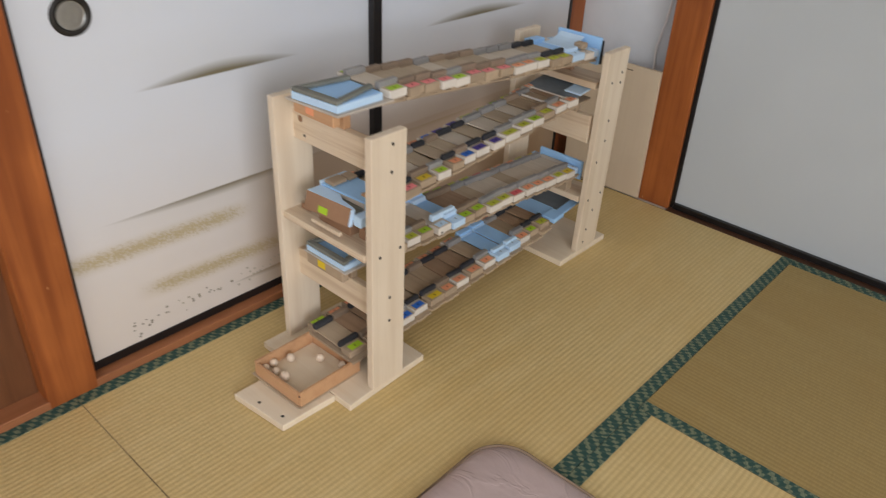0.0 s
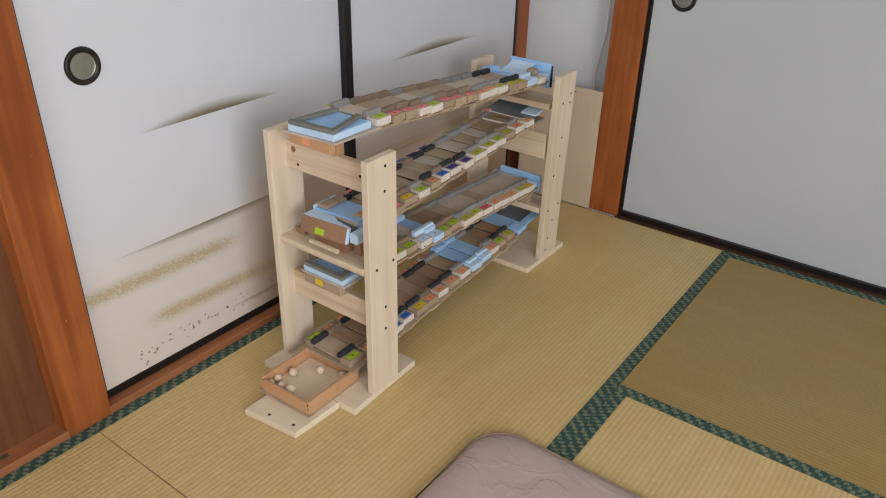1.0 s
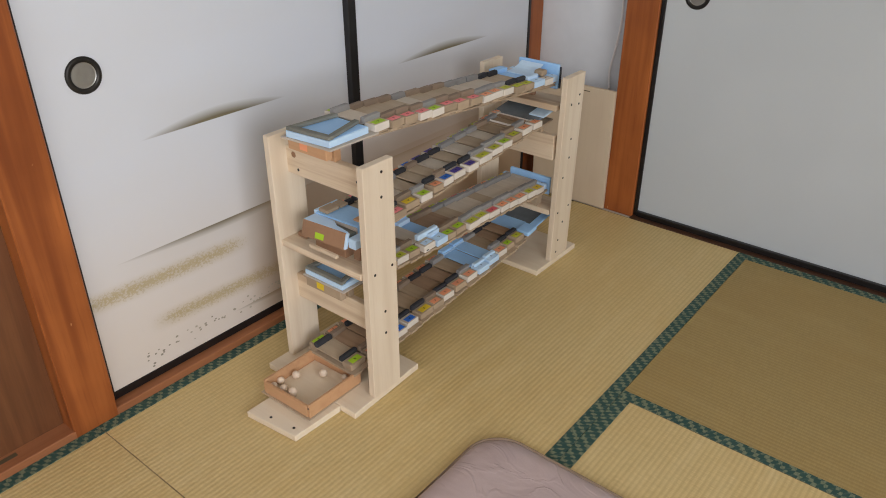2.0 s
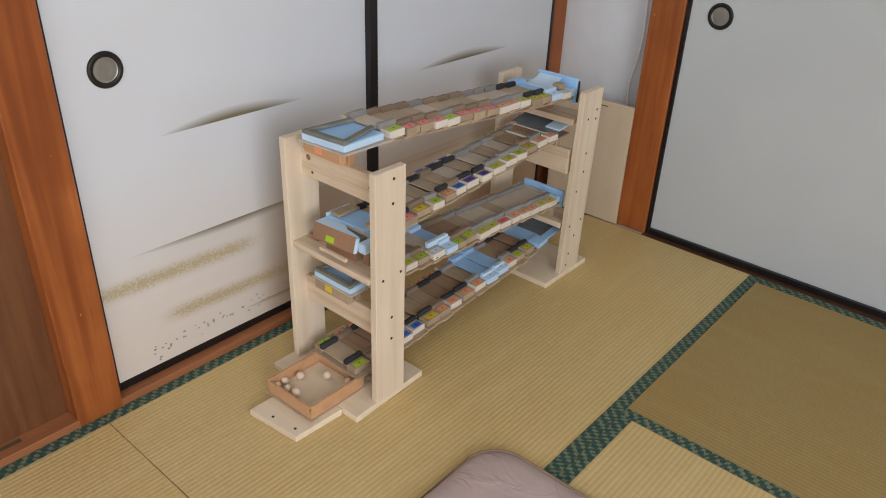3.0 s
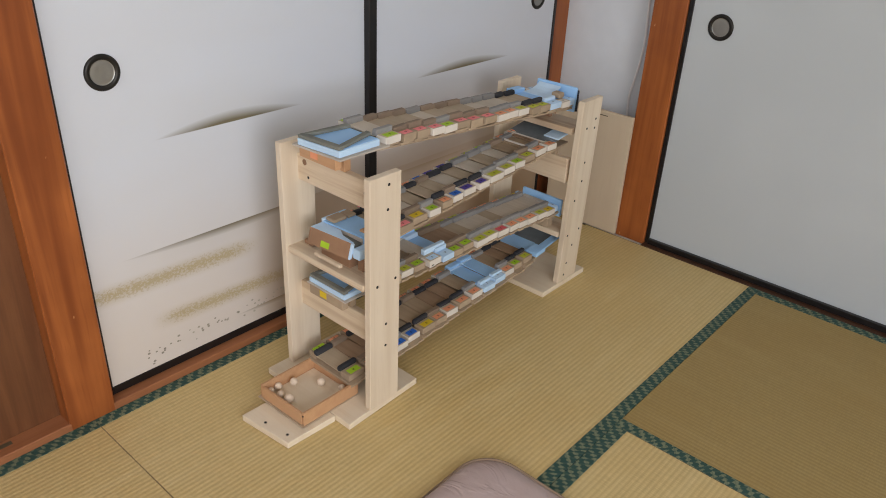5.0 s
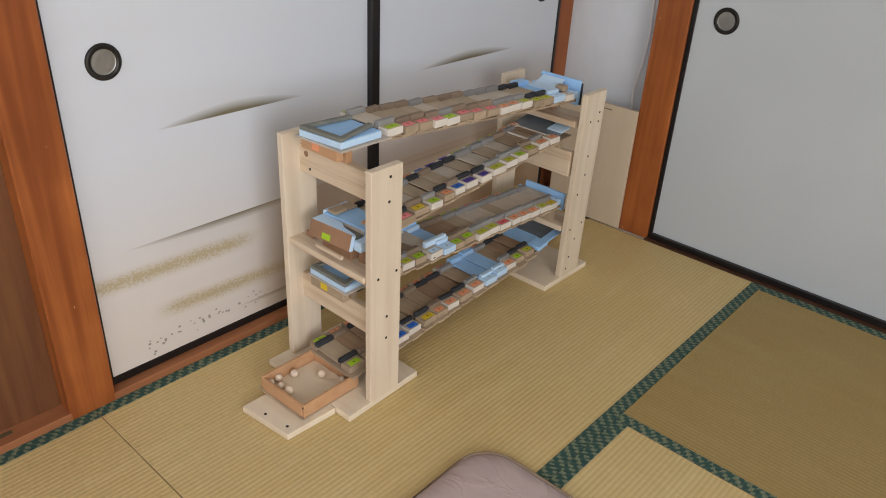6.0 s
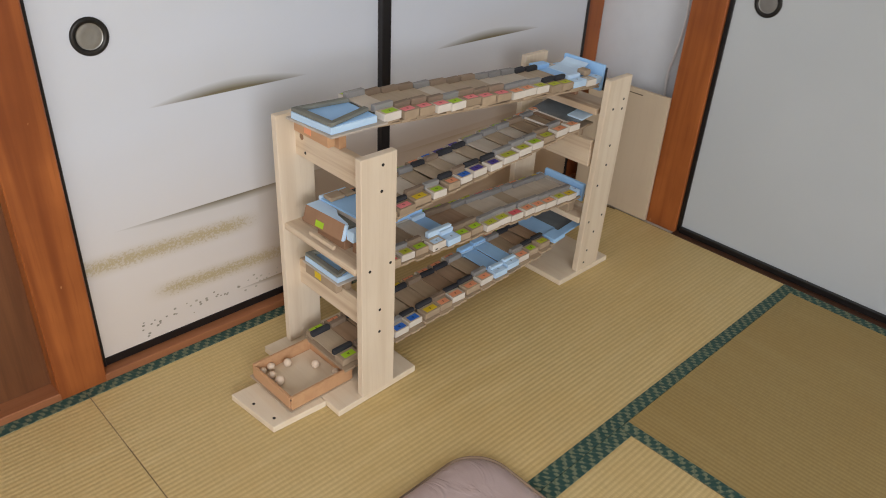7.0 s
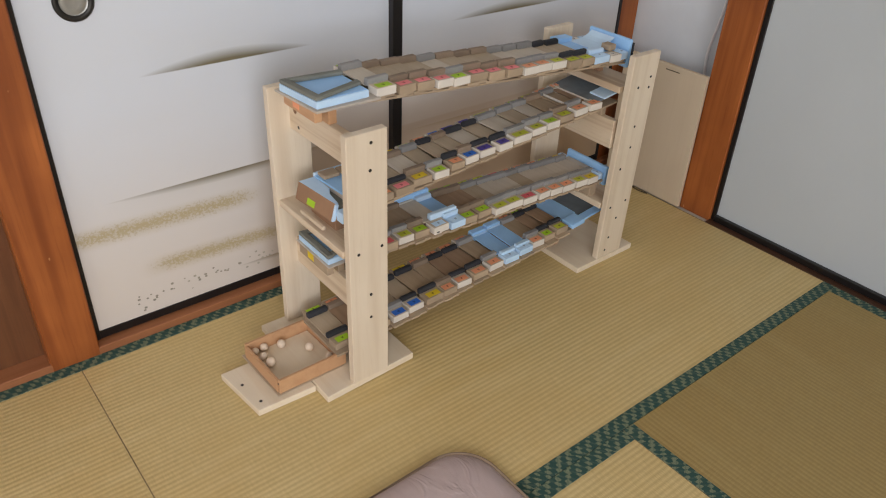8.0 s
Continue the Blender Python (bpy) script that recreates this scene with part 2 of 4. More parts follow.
def fusuma_material():
    """Off-white door paper with printed misty brush wedges and gold-dust bands. Warm bounce and the rack's shade are
    put into its colour. y along the door, z up.
    """
    k = Nodes("fusuma_paper", 0.75, spec=0.3)
    o = k.xyz()
    y, z = o[1], o[2]
    fibre = k.noise(k.scaled(1, 1, 1), 220.0, 4.0, 0.6)
    wash = k.noise(k.scaled(1, 0.5, 2.5), 2.2, 2.0)
    col = k.mix(k.smooth(wash, 0.4, 0.7, 0, 0.5), (0.655, 0.70, 0.765), (0.64, 0.67, 0.71))
    # warm bounce from the tatami, put into the paper colour towards the floor
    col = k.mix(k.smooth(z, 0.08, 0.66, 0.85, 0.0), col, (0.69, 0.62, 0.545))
    for y0, y1, z0, tall, deep in ((0.665, 1.090, 0.628, 0.030, 1.0), (0.54, 1.20, 0.3625, -0.022, 0.85),
                                   (1.500, 1.965, 0.624, 0.028, 0.95), (0.83, 1.20, 0.0860, -0.016, 0.85),
                                   (1.36, 1.80, 0.342, -0.016, 0.6)):
        mid, half = (y0 + y1) / 2, (y1 - y0) / 2
        prof = k.math("SUBTRACT", 1.0, k.math("POWER", k.math("ABSOLUTE", k.math("DIVIDE", k.math("SUBTRACT", y, mid), half)), 1.8), True)
        up = k.math("DIVIDE", k.math("SUBTRACT", z, z0), tall)
        edge = k.smooth(up, -0.03, 0.05)
        fade = k.math("SUBTRACT", 1.0, k.math("DIVIDE", up, k.math("ADD", prof, 0.02)), True)
        wedge = k.math("MULTIPLY", k.math("MULTIPLY", edge, fade), k.math("MULTIPLY", prof, deep))
        wedge = k.math("MULTIPLY", wedge, 1.25, True)
        col = k.mix(wedge, col, (0.125, 0.108, 0.058))
        halo = k.math("SUBTRACT", 1.0, k.math("DIVIDE", up, 4.0), True)
        halo = k.math("MULTIPLY", k.math("MULTIPLY", edge, halo), k.math("MULTIPLY", prof, 0.20))
        col = k.mix(halo, col, (0.42, 0.37, 0.26))
    dust = k.noise(k.scaled(1, 0.8, 1.1), 210.0, 2.0, 0.7)
    for y0, y1, z0, lean, tall in ((0.40, 0.95, 0.290, -0.022, 0.028), (0.58, 1.35, 0.167, -0.030, 0.027), (1.36, 1.9, 0.29, -0.02, 0.02)):
        centre = k.math("ADD", k.math("MULTIPLY", k.math("SUBTRACT", y, y0), lean), z0)
        off = k.math("ABSOLUTE", k.math("DIVIDE", k.math("SUBTRACT", z, centre), tall))
        across = k.smooth(off, 0.0, 1.3, 1.0, 0.0)
        ends = k.math("MULTIPLY", k.smooth(y, y0, y0 + 0.10), k.smooth(y, y1 - 0.12, y1, 1.0, 0.0))
        body = k.math("MULTIPLY", across, ends)
        fleck = k.smooth(k.math("SUBTRACT", dust, k.math("MULTIPLY", body, 0.30)), 0.20, 0.34, 1.0, 0.0)
        mask = k.math("MULTIPLY", fleck, k.smooth(body, 0.02, 0.3))
        mask = k.math("ADD", k.math("MULTIPLY", mask, 0.34), k.math("MULTIPLY", body, 0.46), True)
        col = k.mix(mask, col, (0.42, 0.335, 0.155))
    # printed tan below its line, deepened with the rack's shade in the colour
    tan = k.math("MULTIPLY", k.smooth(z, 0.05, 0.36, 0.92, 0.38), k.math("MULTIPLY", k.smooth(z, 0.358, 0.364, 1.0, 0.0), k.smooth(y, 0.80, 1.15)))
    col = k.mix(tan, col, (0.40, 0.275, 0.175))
    # soft shade and pine bounce behind the rack, painted as a tan tint
    mist_shade = k.math("MULTIPLY", k.smooth(z, 0.30, 0.66, 0.62, 0.0), k.smooth(y, 0.86, 1.14))
    col = k.mix(mist_shade, col, (0.55, 0.40, 0.26))
    k.colour(col)
    k.bump(fibre, 0.10, 0.0008)
    return k.m


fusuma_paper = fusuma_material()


def plain_fusuma():
    k = Nodes("plain_door_paper", 0.8, spec=0.3)
    fibre = k.noise(k.scaled(1, 1, 1), 240.0, 4.0, 0.6)
    wash = k.noise(k.scaled(1, 1, 1), 2.0, 2.0)
    k.colour(k.mix(k.smooth(wash, 0.35, 0.7), (0.515, 0.56, 0.585), (0.545, 0.59, 0.615)))
    k.bump(fibre, 0.12, 0.0008)
    return k.m


door_paper = plain_fusuma()


def cushion_material():
    k = Nodes("mauve_cushion_cloth", 0.55, spec=0.4)
    crease = k.noise(k.scaled(1, 1.7, 1), 7.0, 3.0, 0.45, 0.9)
    fold = k.smooth(k.math("ABSOLUTE", k.math("SUBTRACT", crease, 0.5)), 0.0, 0.05, 1.0, 0.0)
    weave = k.noise(k.scaled(1, 1, 1), 900.0, 1.0)
    big = k.noise(k.scaled(1, 1, 1), 5.0)
    col = k.mix(k.smooth(big, 0.3, 0.7), (0.50, 0.395, 0.385), (0.56, 0.45, 0.435))
    k.colour(col)
    h = k.math("ADD", k.math("MULTIPLY", crease, 0.9), k.math("ADD", k.math("MULTIPLY", fold, 0.10), k.math("MULTIPLY", weave, 0.02)))
    k.bump(h, 0.55, 0.012)
    return k.m


cushion_cloth = cushion_material()
cushion_edge = plain("cushion_piping", (0.40, 0.30, 0.22), 0.85)


# ---- mesh helpers ----
def bm_box(x0, x1, y0, y1, z0, z1, bevel=0.0015, seg=1):
    bm = bmesh.new()
    bmesh.ops.create_cube(bm, size=1)
    bmesh.ops.scale(bm, vec=(x1 - x0, y1 - y0, z1 - z0), verts=bm.verts)
    bmesh.ops.translate(bm, vec=((x0 + x1) / 2, (y0 + y1) / 2, (z0 + z1) / 2), verts=bm.verts)
    if bevel:
        bmesh.ops.bevel(bm, geom=bm.edges[:], offset=bevel, segments=seg, affect="EDGES", profile=0.5)
    return bm


def bm_poly(points, z0, z1, bevel=0.0):
    """A flat outline raised from z0 to z1."""
    bm = bmesh.new()
    f = bm.faces.new([bm.verts.new((x, y, z0)) for x, y in points])
    r = bmesh.ops.extrude_face_region(bm, geom=[f])
    bmesh.ops.translate(bm, vec=(0, 0, z1 - z0), verts=[v for v in r["geom"] if isinstance(v, bmesh.types.BMVert)])
    bmesh.ops.recalc_face_normals(bm, faces=bm.faces)
    if bevel:
        bmesh.ops.bevel(bm, geom=bm.edges[:], offset=bevel, segments=1, affect="EDGES", profile=0.5)
    return bm


def bm_disc(at, normal, r, depth, n=24):
    bm = bmesh.new()
    bmesh.ops.create_cone(bm, cap_ends=True, segments=n, radius1=r, radius2=r * 0.94, depth=depth)
    turn = Vector((0, 0, 1)).rotation_difference(Vector(normal)).to_matrix().to_4x4()
    bmesh.ops.transform(bm, matrix=Matrix.Translation(at) @ turn, verts=bm.verts)
    return bm


def bm_lathe(profile, at, normal, n=40):
    """Turned shape: profile of (radius, height) pairs, axis along normal."""
    bm = bmesh.new()
    rings = []
    for r, h in profile:
        if r < 1e-6:
            rings.append([bm.verts.new((0, 0, h))])
        else:
            rings.append([bm.verts.new((r * math.cos(2 * math.pi * i / n), r * math.sin(2 * math.pi * i / n), h)) for i in range(n)])
    for a, b in zip(rings, rings[1:]):
        for i in range(n):
            j = (i + 1) % n
            if len(a) == 1:
                bm.faces.new((a[0], b[i], b[j]))
            elif len(b) == 1:
                bm.faces.new((a[i], a[j], b[0]))
            else:
                bm.faces.new((a[i], a[j], b[j], b[i]))
    bmesh.ops.recalc_face_normals(bm, faces=bm.faces)
    for f in bm.faces:
        f.smooth = True
    turn = Vector((0, 0, 1)).rotation_difference(Vector(normal)).to_matrix().to_4x4()
    bmesh.ops.transform(bm, matrix=Matrix.Translation(at) @ turn, verts=bm.verts)
    return bm


def thing(name, at, label, category, group=""):
    """An Empty at the base of a thing."""
    ob = new(name)
    ob.location, ob.empty_display_size = at, 0.02
    return tagged(ob, label, category, group)


def root_of(ob):
    p = Vector((0, 0, 0))
    while ob is not None:
        p += Vector(ob.location)
        ob = ob.parent
    return p


def part(name, bm, material, parent=None, label="", smooth=False):
    """Links a bmesh, given in world places, as one mesh object under a thing or part."""
    if parent is not None:
        bmesh.ops.translate(bm, vec=-root_of(parent), verts=bm.verts)
    if smooth:
        for f in bm.faces:
            f.smooth = True
    me = bpy.data.meshes.new(name)
    bm.to_mesh(me)
    bm.free()
    me.materials.append(material)
    ob = new(name, me)
    ob.parent = parent
    if label:
        ob["label"] = label
    return ob


def setting(name, bm, material, label, category):
    return tagged(part(name, bm, material), label, category, kind="structure")


# ---- the room ----
LX, RY = -1.388, 2.228            # papered doors: plane x = LX; plain doors: plane y = RY
EX, SY, CZ = WX, -1.9, 2.4        # far side walls and ceiling

setting("floor", bm_box(-1.60, EX + 0.15, SY - 0.15, 2.45, -0.12, -0.006, 0), room_plaster, "plain subfloor under the tatami mats", "floor")


def tatami(x0, x1, y0, y1, along, sides):
    """A mat with tape along its long sides (those named in sides)."""
    mat = thing("tatami_mat", ((x0 + x1) / 2, (y0 + y1) / 2, -0.006),
                "pale straw tatami mat with green brocade border tape", "tatami mat", "tatami mats of the room")
    mat["kind"] = "structure"
    g, w = 0.0005, 0.034
    if along == 1:
        part("end_seam", bm_box(x0 + 0.001, x1 - 0.001, y1 - 0.0011, y1 + 0.0011, -0.003, 0.0003, 0), joint_brown, mat, "dark stitched joint")
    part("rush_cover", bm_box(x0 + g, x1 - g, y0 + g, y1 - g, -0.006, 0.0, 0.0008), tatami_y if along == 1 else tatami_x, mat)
    for s in sides:
        if along == 1:
            a, b = (x0, x0 + w) if s < 0 else (x1 - w, x1)
            bm = bm_box(a + g, b - g, y0 + g, y1 - g, -0.004, 0.0012, 0.0006)
        else:
            a, b = (y0, y0 + w) if s < 0 else (y1 - w, y1)
            bm = bm_box(x0 + g, x1 - g, a + g, b - g, -0.004, 0.0012, 0.0006)
        part("border_tape", bm, heri_y if along == 1 else heri_x, mat, "dark green brocade tape")
    return mat


X0, X1, X2 = -1.356, -0.451, 0.455
Y0, Y1, Y2 = 0.402, 1.274, 2.191
tatami(X0, X1, Y0, Y2, 1, (-1, 1))
tatami(X0, X1, Y0 - 1.78, Y0, 1, (-1, 1))
tatami(X1, X2, Y1 - 1.78, Y1, 1, (-1, 1))
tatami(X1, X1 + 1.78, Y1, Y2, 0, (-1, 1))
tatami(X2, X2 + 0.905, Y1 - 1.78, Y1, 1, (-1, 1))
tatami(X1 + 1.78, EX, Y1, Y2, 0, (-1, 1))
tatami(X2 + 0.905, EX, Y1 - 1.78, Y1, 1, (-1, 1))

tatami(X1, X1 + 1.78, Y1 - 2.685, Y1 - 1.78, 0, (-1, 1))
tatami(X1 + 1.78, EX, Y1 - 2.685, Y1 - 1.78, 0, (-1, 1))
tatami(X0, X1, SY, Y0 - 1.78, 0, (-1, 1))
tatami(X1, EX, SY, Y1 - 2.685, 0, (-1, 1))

# sills
setting("trim_1", bm_box(-1.47, X0, SY, 2.30, -0.006, 0.020, 0.002), sill_wood, "red-brown wooden sill under the papered doors", "sill")
setting("trim_2", bm_box(-0.888, EX, Y2, 2.31, -0.006, 0.002, 0.001), sill_wood_x, "dark brown wooden sill flush with the tatami", "sill")


slot_bm = bm_box(-1.396, -1.383, 0.02, 0.232, 0.0195, 0.0206, 0)
setting("trim_6", slot_bm, seam_dark, "dark groove in the wooden sill", "groove")


def hikite(parent, at, normal, r):
    """Round recessed door pull: dark rim and a grey metal dish."""
    prof = [(r, 0.0), (r, 0.003), (r * 0.93, 0.0055), (r * 0.78, 0.005), (r * 0.70, 0.003), (r * 0.68, 0.001)]
    pull = part("door_pull", bm_lathe(prof, at, normal), dark_metal, parent, "round dark metal door pull")
    dish = [(r * 0.70, 0.0025), (r * 0.66, 0.0012), (r * 0.60, 0.0018), (r * 0.35, 0.0010), (0, 0.0008)]
    part("dish", bm_lathe(dish, at, normal), metal, pull, "grey metal dish")


def fusuma_left(name, y0, y1, x, stiles, pull_y):
    """Papered sliding door in the plane x, thin black lacquer frame."""
    d = thing(name, (x, (y0 + y1) / 2, 0.020), "white papered sliding door with printed olive mist bands and black frame", "sliding door")
    d["kind"] = "structure"
    a, b = y0 + stiles[0], y1 - stiles[1]
    top = 1.80
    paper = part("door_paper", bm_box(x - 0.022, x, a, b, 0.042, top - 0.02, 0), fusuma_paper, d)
    me = paper.data
    off = root_of(d)
    paper.location = -off          # printed pattern is laid out in room metres
    me.transform(Matrix.Translation(off))
    part("bottom_rail", bm_box(x - 0.024, x + 0.003, a, b, 0.0205, 0.042, 0.001), black_lacquer, d)
    part("top_rail", bm_box(x - 0.024, x + 0.003, a, b, top - 0.02, top, 0.001), black_lacquer, d)
    for p, q in ((y0, a), (b, y1)):
        if q - p > 0.001:
            part("stile", bm_box(x - 0.026, x + 0.006, p, q, 0.0205, top, 0.0015), black_lacquer, d)
    hikite(d, (x, pull_y, 0.799), (1, 0, 0), 0.0385)
    return d


door_a = fusuma_left("door_1", 0.4575, 1.346, LX, (0.0125, 0.02), 0.576)
fusuma_left("door_2", 1.310, 2.212, LX + 0.014, (0.030, 0.010), 2.100)

# printed specks along the foot of the first door
rs = random.Random(5)
speck = bmesh.new()
for i in range(52):
    t = rs.random()
    yy, zz = 0.57 + 0.43 * t, 0.082 + 0.020 * t + rs.gauss(0, 0.012)
    if zz < 0.05:
        continue
    r = rs.uniform(0.0018, 0.0034)
    ring = [speck.verts.new((LX + 0.0006, yy + r * math.cos(a) * 1.3, zz + r * math.sin(a))) for a in (0, 1.05, 2.1, 3.14, 4.19, 5.24)]
    speck.faces.new(ring)
part("printed_specks", speck, fleck_ink, door_a, "small printed grey-brown specks")

# posts in the corners
setting("trim_3", bm_box(-1.49, -1.3556, 0.3480, 0.4570, -0.006, CZ, 0.003), pillar_wood, "reddish-brown wooden post beside the papered door", "post")
setting("trim_4", bm_box(-1.49, LX + 0.012, 2.2125, 2.306, -0.006, CZ, 0.003), pillar_wood, "reddish-brown wooden corner post", "post")
setting("trim_5", bm_box(-1.004, -0.8885, 2.214, 2.33, -0.006, CZ, 0.003), pillar_wood, "reddish-brown wooden post beside the plain door", "post")

# boarded wall beyond the first post
setting("wall_west", bm_box(-1.56, -1.405, SY, 0.3475, 0.0205, CZ, 0), cabinet_wood, "dark brown boarded wall", "wall")
setting("wall_behind_doors", bm_box(-1.56, -1.45, 0.3485, 2.31, 0.0205, CZ, 0), room_plaster, "plain wall behind the sliding doors", "wall")
setting("trim_7", bm_box(-1.449, -1.36, 0.466, 2.212, 1.801, CZ, 0.003), wall_plaster, "white wall above the sliding doors", "wall")
setting("wall_north", bm_box(-1.56, EX + 0.15, 2.311, 2.45, -0.006, CZ, 0), wall_plaster, "white papered wall in the corner", "wall")

# plain door on the north side
door_c = thing("door_3", (-0.42, RY, 0.002), "plain pale grey papered sliding door with a black frame", "sliding door")
door_c["kind"] = "structure"
part("door_paper", bm_box(-0.873, 0.03, RY, RY + 0.022, 0.022, 1.78, 0), door_paper, door_c)
part("stile", bm_box(-0.888, -0.873, RY - 0.006, RY + 0.026, 0.0025, 1.80, 0.0015), black_lacquer, door_c)
part("stile", bm_box(0.03, 0.05, RY - 0.006, RY + 0.026, 0.0025, 1.80, 0.0015), black_lacquer, door_c)
part("bottom_rail", bm_box(-0.873, 0.03, RY - 0.014, RY + 0.024, 0.0025, 0.022, 0.001), black_lacquer, door_c)
part("top_rail", bm_box(-0.873, 0.03, RY - 0.003, RY + 0.024, 1.78, 1.80, 0.001), black_lacquer, door_c)
hikite(door_c, (-0.776, RY, 0.785), (0, -1, 0), 0.040)
door_d = thing("door_4", (0.5, RY + 0.03, 0.002), "plain pale grey papered sliding door with a black frame", "sliding door")
door_d["kind"] = "structure"
part("door_paper", bm_box(0.05, 0.95, RY + 0.03, RY + 0.052, 0.018, 1.80, 0), door_paper, door_d)
part("bottom_rail", bm_box(0.05, 0.95, RY + 0.028, RY + 0.054, 0.0025, 0.018, 0.001), black_lacquer, door_d)
setting("trim_8", bm_box(-0.888, EX, RY - 0.02, 2.31, 1.801, CZ, 0.002), wall_plaster, "white wall above the plain doors", "wall")

# walls out of view, with the window
for n, (a, b, c, e) in enumerate(((-1.56, SX0, 0, CZ), (SX1, EX + 0.15, 0, CZ), (SX0, SX1, 0, SZ0), (SX0, SX1, SZ1, CZ))):
    setting("wall_south_%d" % (n + 1), bm_box(a, b, SY - 0.15, SY, c - 0.006, e, 0), room_plaster, "plain plaster wall round the window", "wall")
for n, (a, b, c, e) in enumerate(((SY, WY0, 0, CZ), (WY1, 2.31, 0, CZ), (WY0, WY1, 0, WZ0), (WY0, WY1, WZ1, CZ))):
    setting("wall_east_%d" % (n + 1), bm_box(EX, EX + 0.15, a, b, c - 0.006, e, 0), room_plaster, "plain plaster wall round the window", "wall")
setting("ceiling", bm_box(-1.56, EX + 0.15, SY - 0.15, 2.45, CZ, CZ + 0.1, 0), room_plaster, "pale plastered ceiling", "ceiling")

glass = Nodes("window_glass", 0.02)
glass.b.inputs["Transmission Weight"].default_value = 1.0
glass.colour((0.95, 0.97, 0.97))


def window(name, along, a, b, z0, z1, at):
    """Two-leaf window in the opening from a to b, z0 to z1; along is the wall's axis."""
    w = thing(name, (at, (a + b) / 2, z0) if along == 1 else ((a + b) / 2, at, z0), "two-leaf sliding window with pale metal frame", "window")
    w["kind"] = "structure"

    def bar(nm, p, q, lo, hi, d, mat):
        bm = bm_box(at - d, at + d, p, q, lo, hi, 0) if along == 1 else bm_box(p, q, at - d, at + d, lo, hi, 0)
        return part(nm, bm, mat, w)
    m, f = (a + b) / 2, 0.04
    for p, q, lo, hi in ((a, b, z0, z0 + f), (a, b, z1 - f, z1), (a, a + f, z0 + f, z1 - f), (b - f, b, z0 + f, z1 - f), (m - f / 2, m + f / 2, z0 + f, z1 - f)):
        bar("window_frame", p, q, lo, hi, 0.015, metal)
    for p, q in ((a + f, m - f / 2), (m + f / 2, b - f)):
        bar("pane", p, q, z0 + f, z1 - f, 0.002, glass.m).visible_shadow = False


window("window_1", 0, SX0, SX1, SZ0, SZ1, SY - 0.10)
window("window_2", 1, WY0, WY1, WZ0, WZ1, EX + 0.10)

# plywood sheet in the corner
sheet = thing("plywood_sheet", (-1.19, 2.196, 0), "pale plywood sheet standing in the corner behind the rack", "board")
part("board", bm_box(-1.310, -0.9975, 2.194, 2.206, 0.0015, 0.446, 0.001), ply, sheet)
part("slot", bm_box(-1.145, -1.095, 2.1925, 2.1945, 0.428, 0.4305, 0), seam_dark, sheet, "dark scratch")


def bm_tube(points, r, n=8):
    bm = bmesh.new()
    rings = []
    for i, p in enumerate(points):
        p = Vector(p)
        d = (Vector(points[min(i + 1, len(points) - 1)]) - Vector(points[max(i - 1, 0)])).normalized()
        a = d.cross(Vector((0, 1, 0))).normalized()
        b = d.cross(a)
        rings.append([bm.verts.new(p + r * (math.cos(2 * math.pi * k / n) * a + math.sin(2 * math.pi * k / n) * b)) for k in range(n)])
    for a, b in zip(rings, rings[1:]):
        for k in range(n):
            bm.faces.new((a[k], a[(k + 1) % n], b[(k + 1) % n], b[k])).smooth = True
    bmesh.ops.recalc_face_normals(bm, faces=bm.faces)
    return bm


def curve_points(ctrl, n=40):
    """Catmull-Rom through the control points."""
    c = [Vector(ctrl[0])] + [Vector(p) for p in ctrl] + [Vector(ctrl[-1])]
    out = []
    for i in range(1, len(c) - 2):
        for j in range(n // (len(c) - 3)):
            t = j / (n // (len(c) - 3))
            p0, p1, p2, p3 = c[i - 1:i + 3]
            out.append(0.5 * (2 * p1 + (p2 - p0) * t + (2 * p0 - 5 * p1 + 4 * p2 - p3) * t * t + (3 * p1 - p0 - 3 * p2 + p3) * t ** 3))
    out.append(c[-2])
    return out


cable = thing("cable", (-1.06, 2.303, 0.42), "thin white electric cable hanging on the wall", "cable")
part("sheath", bm_tube(curve_points([(-1.080, 2.303, 0.34), (-1.079, 2.303, 0.408), (-1.083, 2.303, 0.482), (-1.070, 2.303, 0.56),
                                     (-1.061, 2.303, 0.623), (-1.058, 2.303, 0.69), (-1.062, 2.303, 0.770), (-1.068, 2.303, 1.0), (-1.068, 2.303, 1.7)]), 0.0043), cable_pvc, cable)


cord = thing("cord", (-1.15, 2.180, 0), "short thin brown cord lying at the foot of the plywood sheet", "cord")
part("strand", bm_tube(curve_points([(-1.22, 2.170, 0.003), (-1.185, 2.181, 0.003), (-1.15, 2.178, 0.003), (-1.115, 2.183, 0.003)], 24), 0.002, 6), seam_dark, cord)


# ---- floor cushion ----
def rounded(x0, x1, y0, y1, r, n=10):
    pts = []
    for cx, cy, a0 in ((x1 - r, y1 - r, 0), (x0 + r, y1 - r, 90), (x0 + r, y0 + r, 180), (x1 - r, y0 + r, 270)):
        for i in range(n + 1):
            a = radians(a0 + 90 * i / n)
            pts.append((cx + r * math.cos(a), cy + r * math.sin(a)))
    return pts


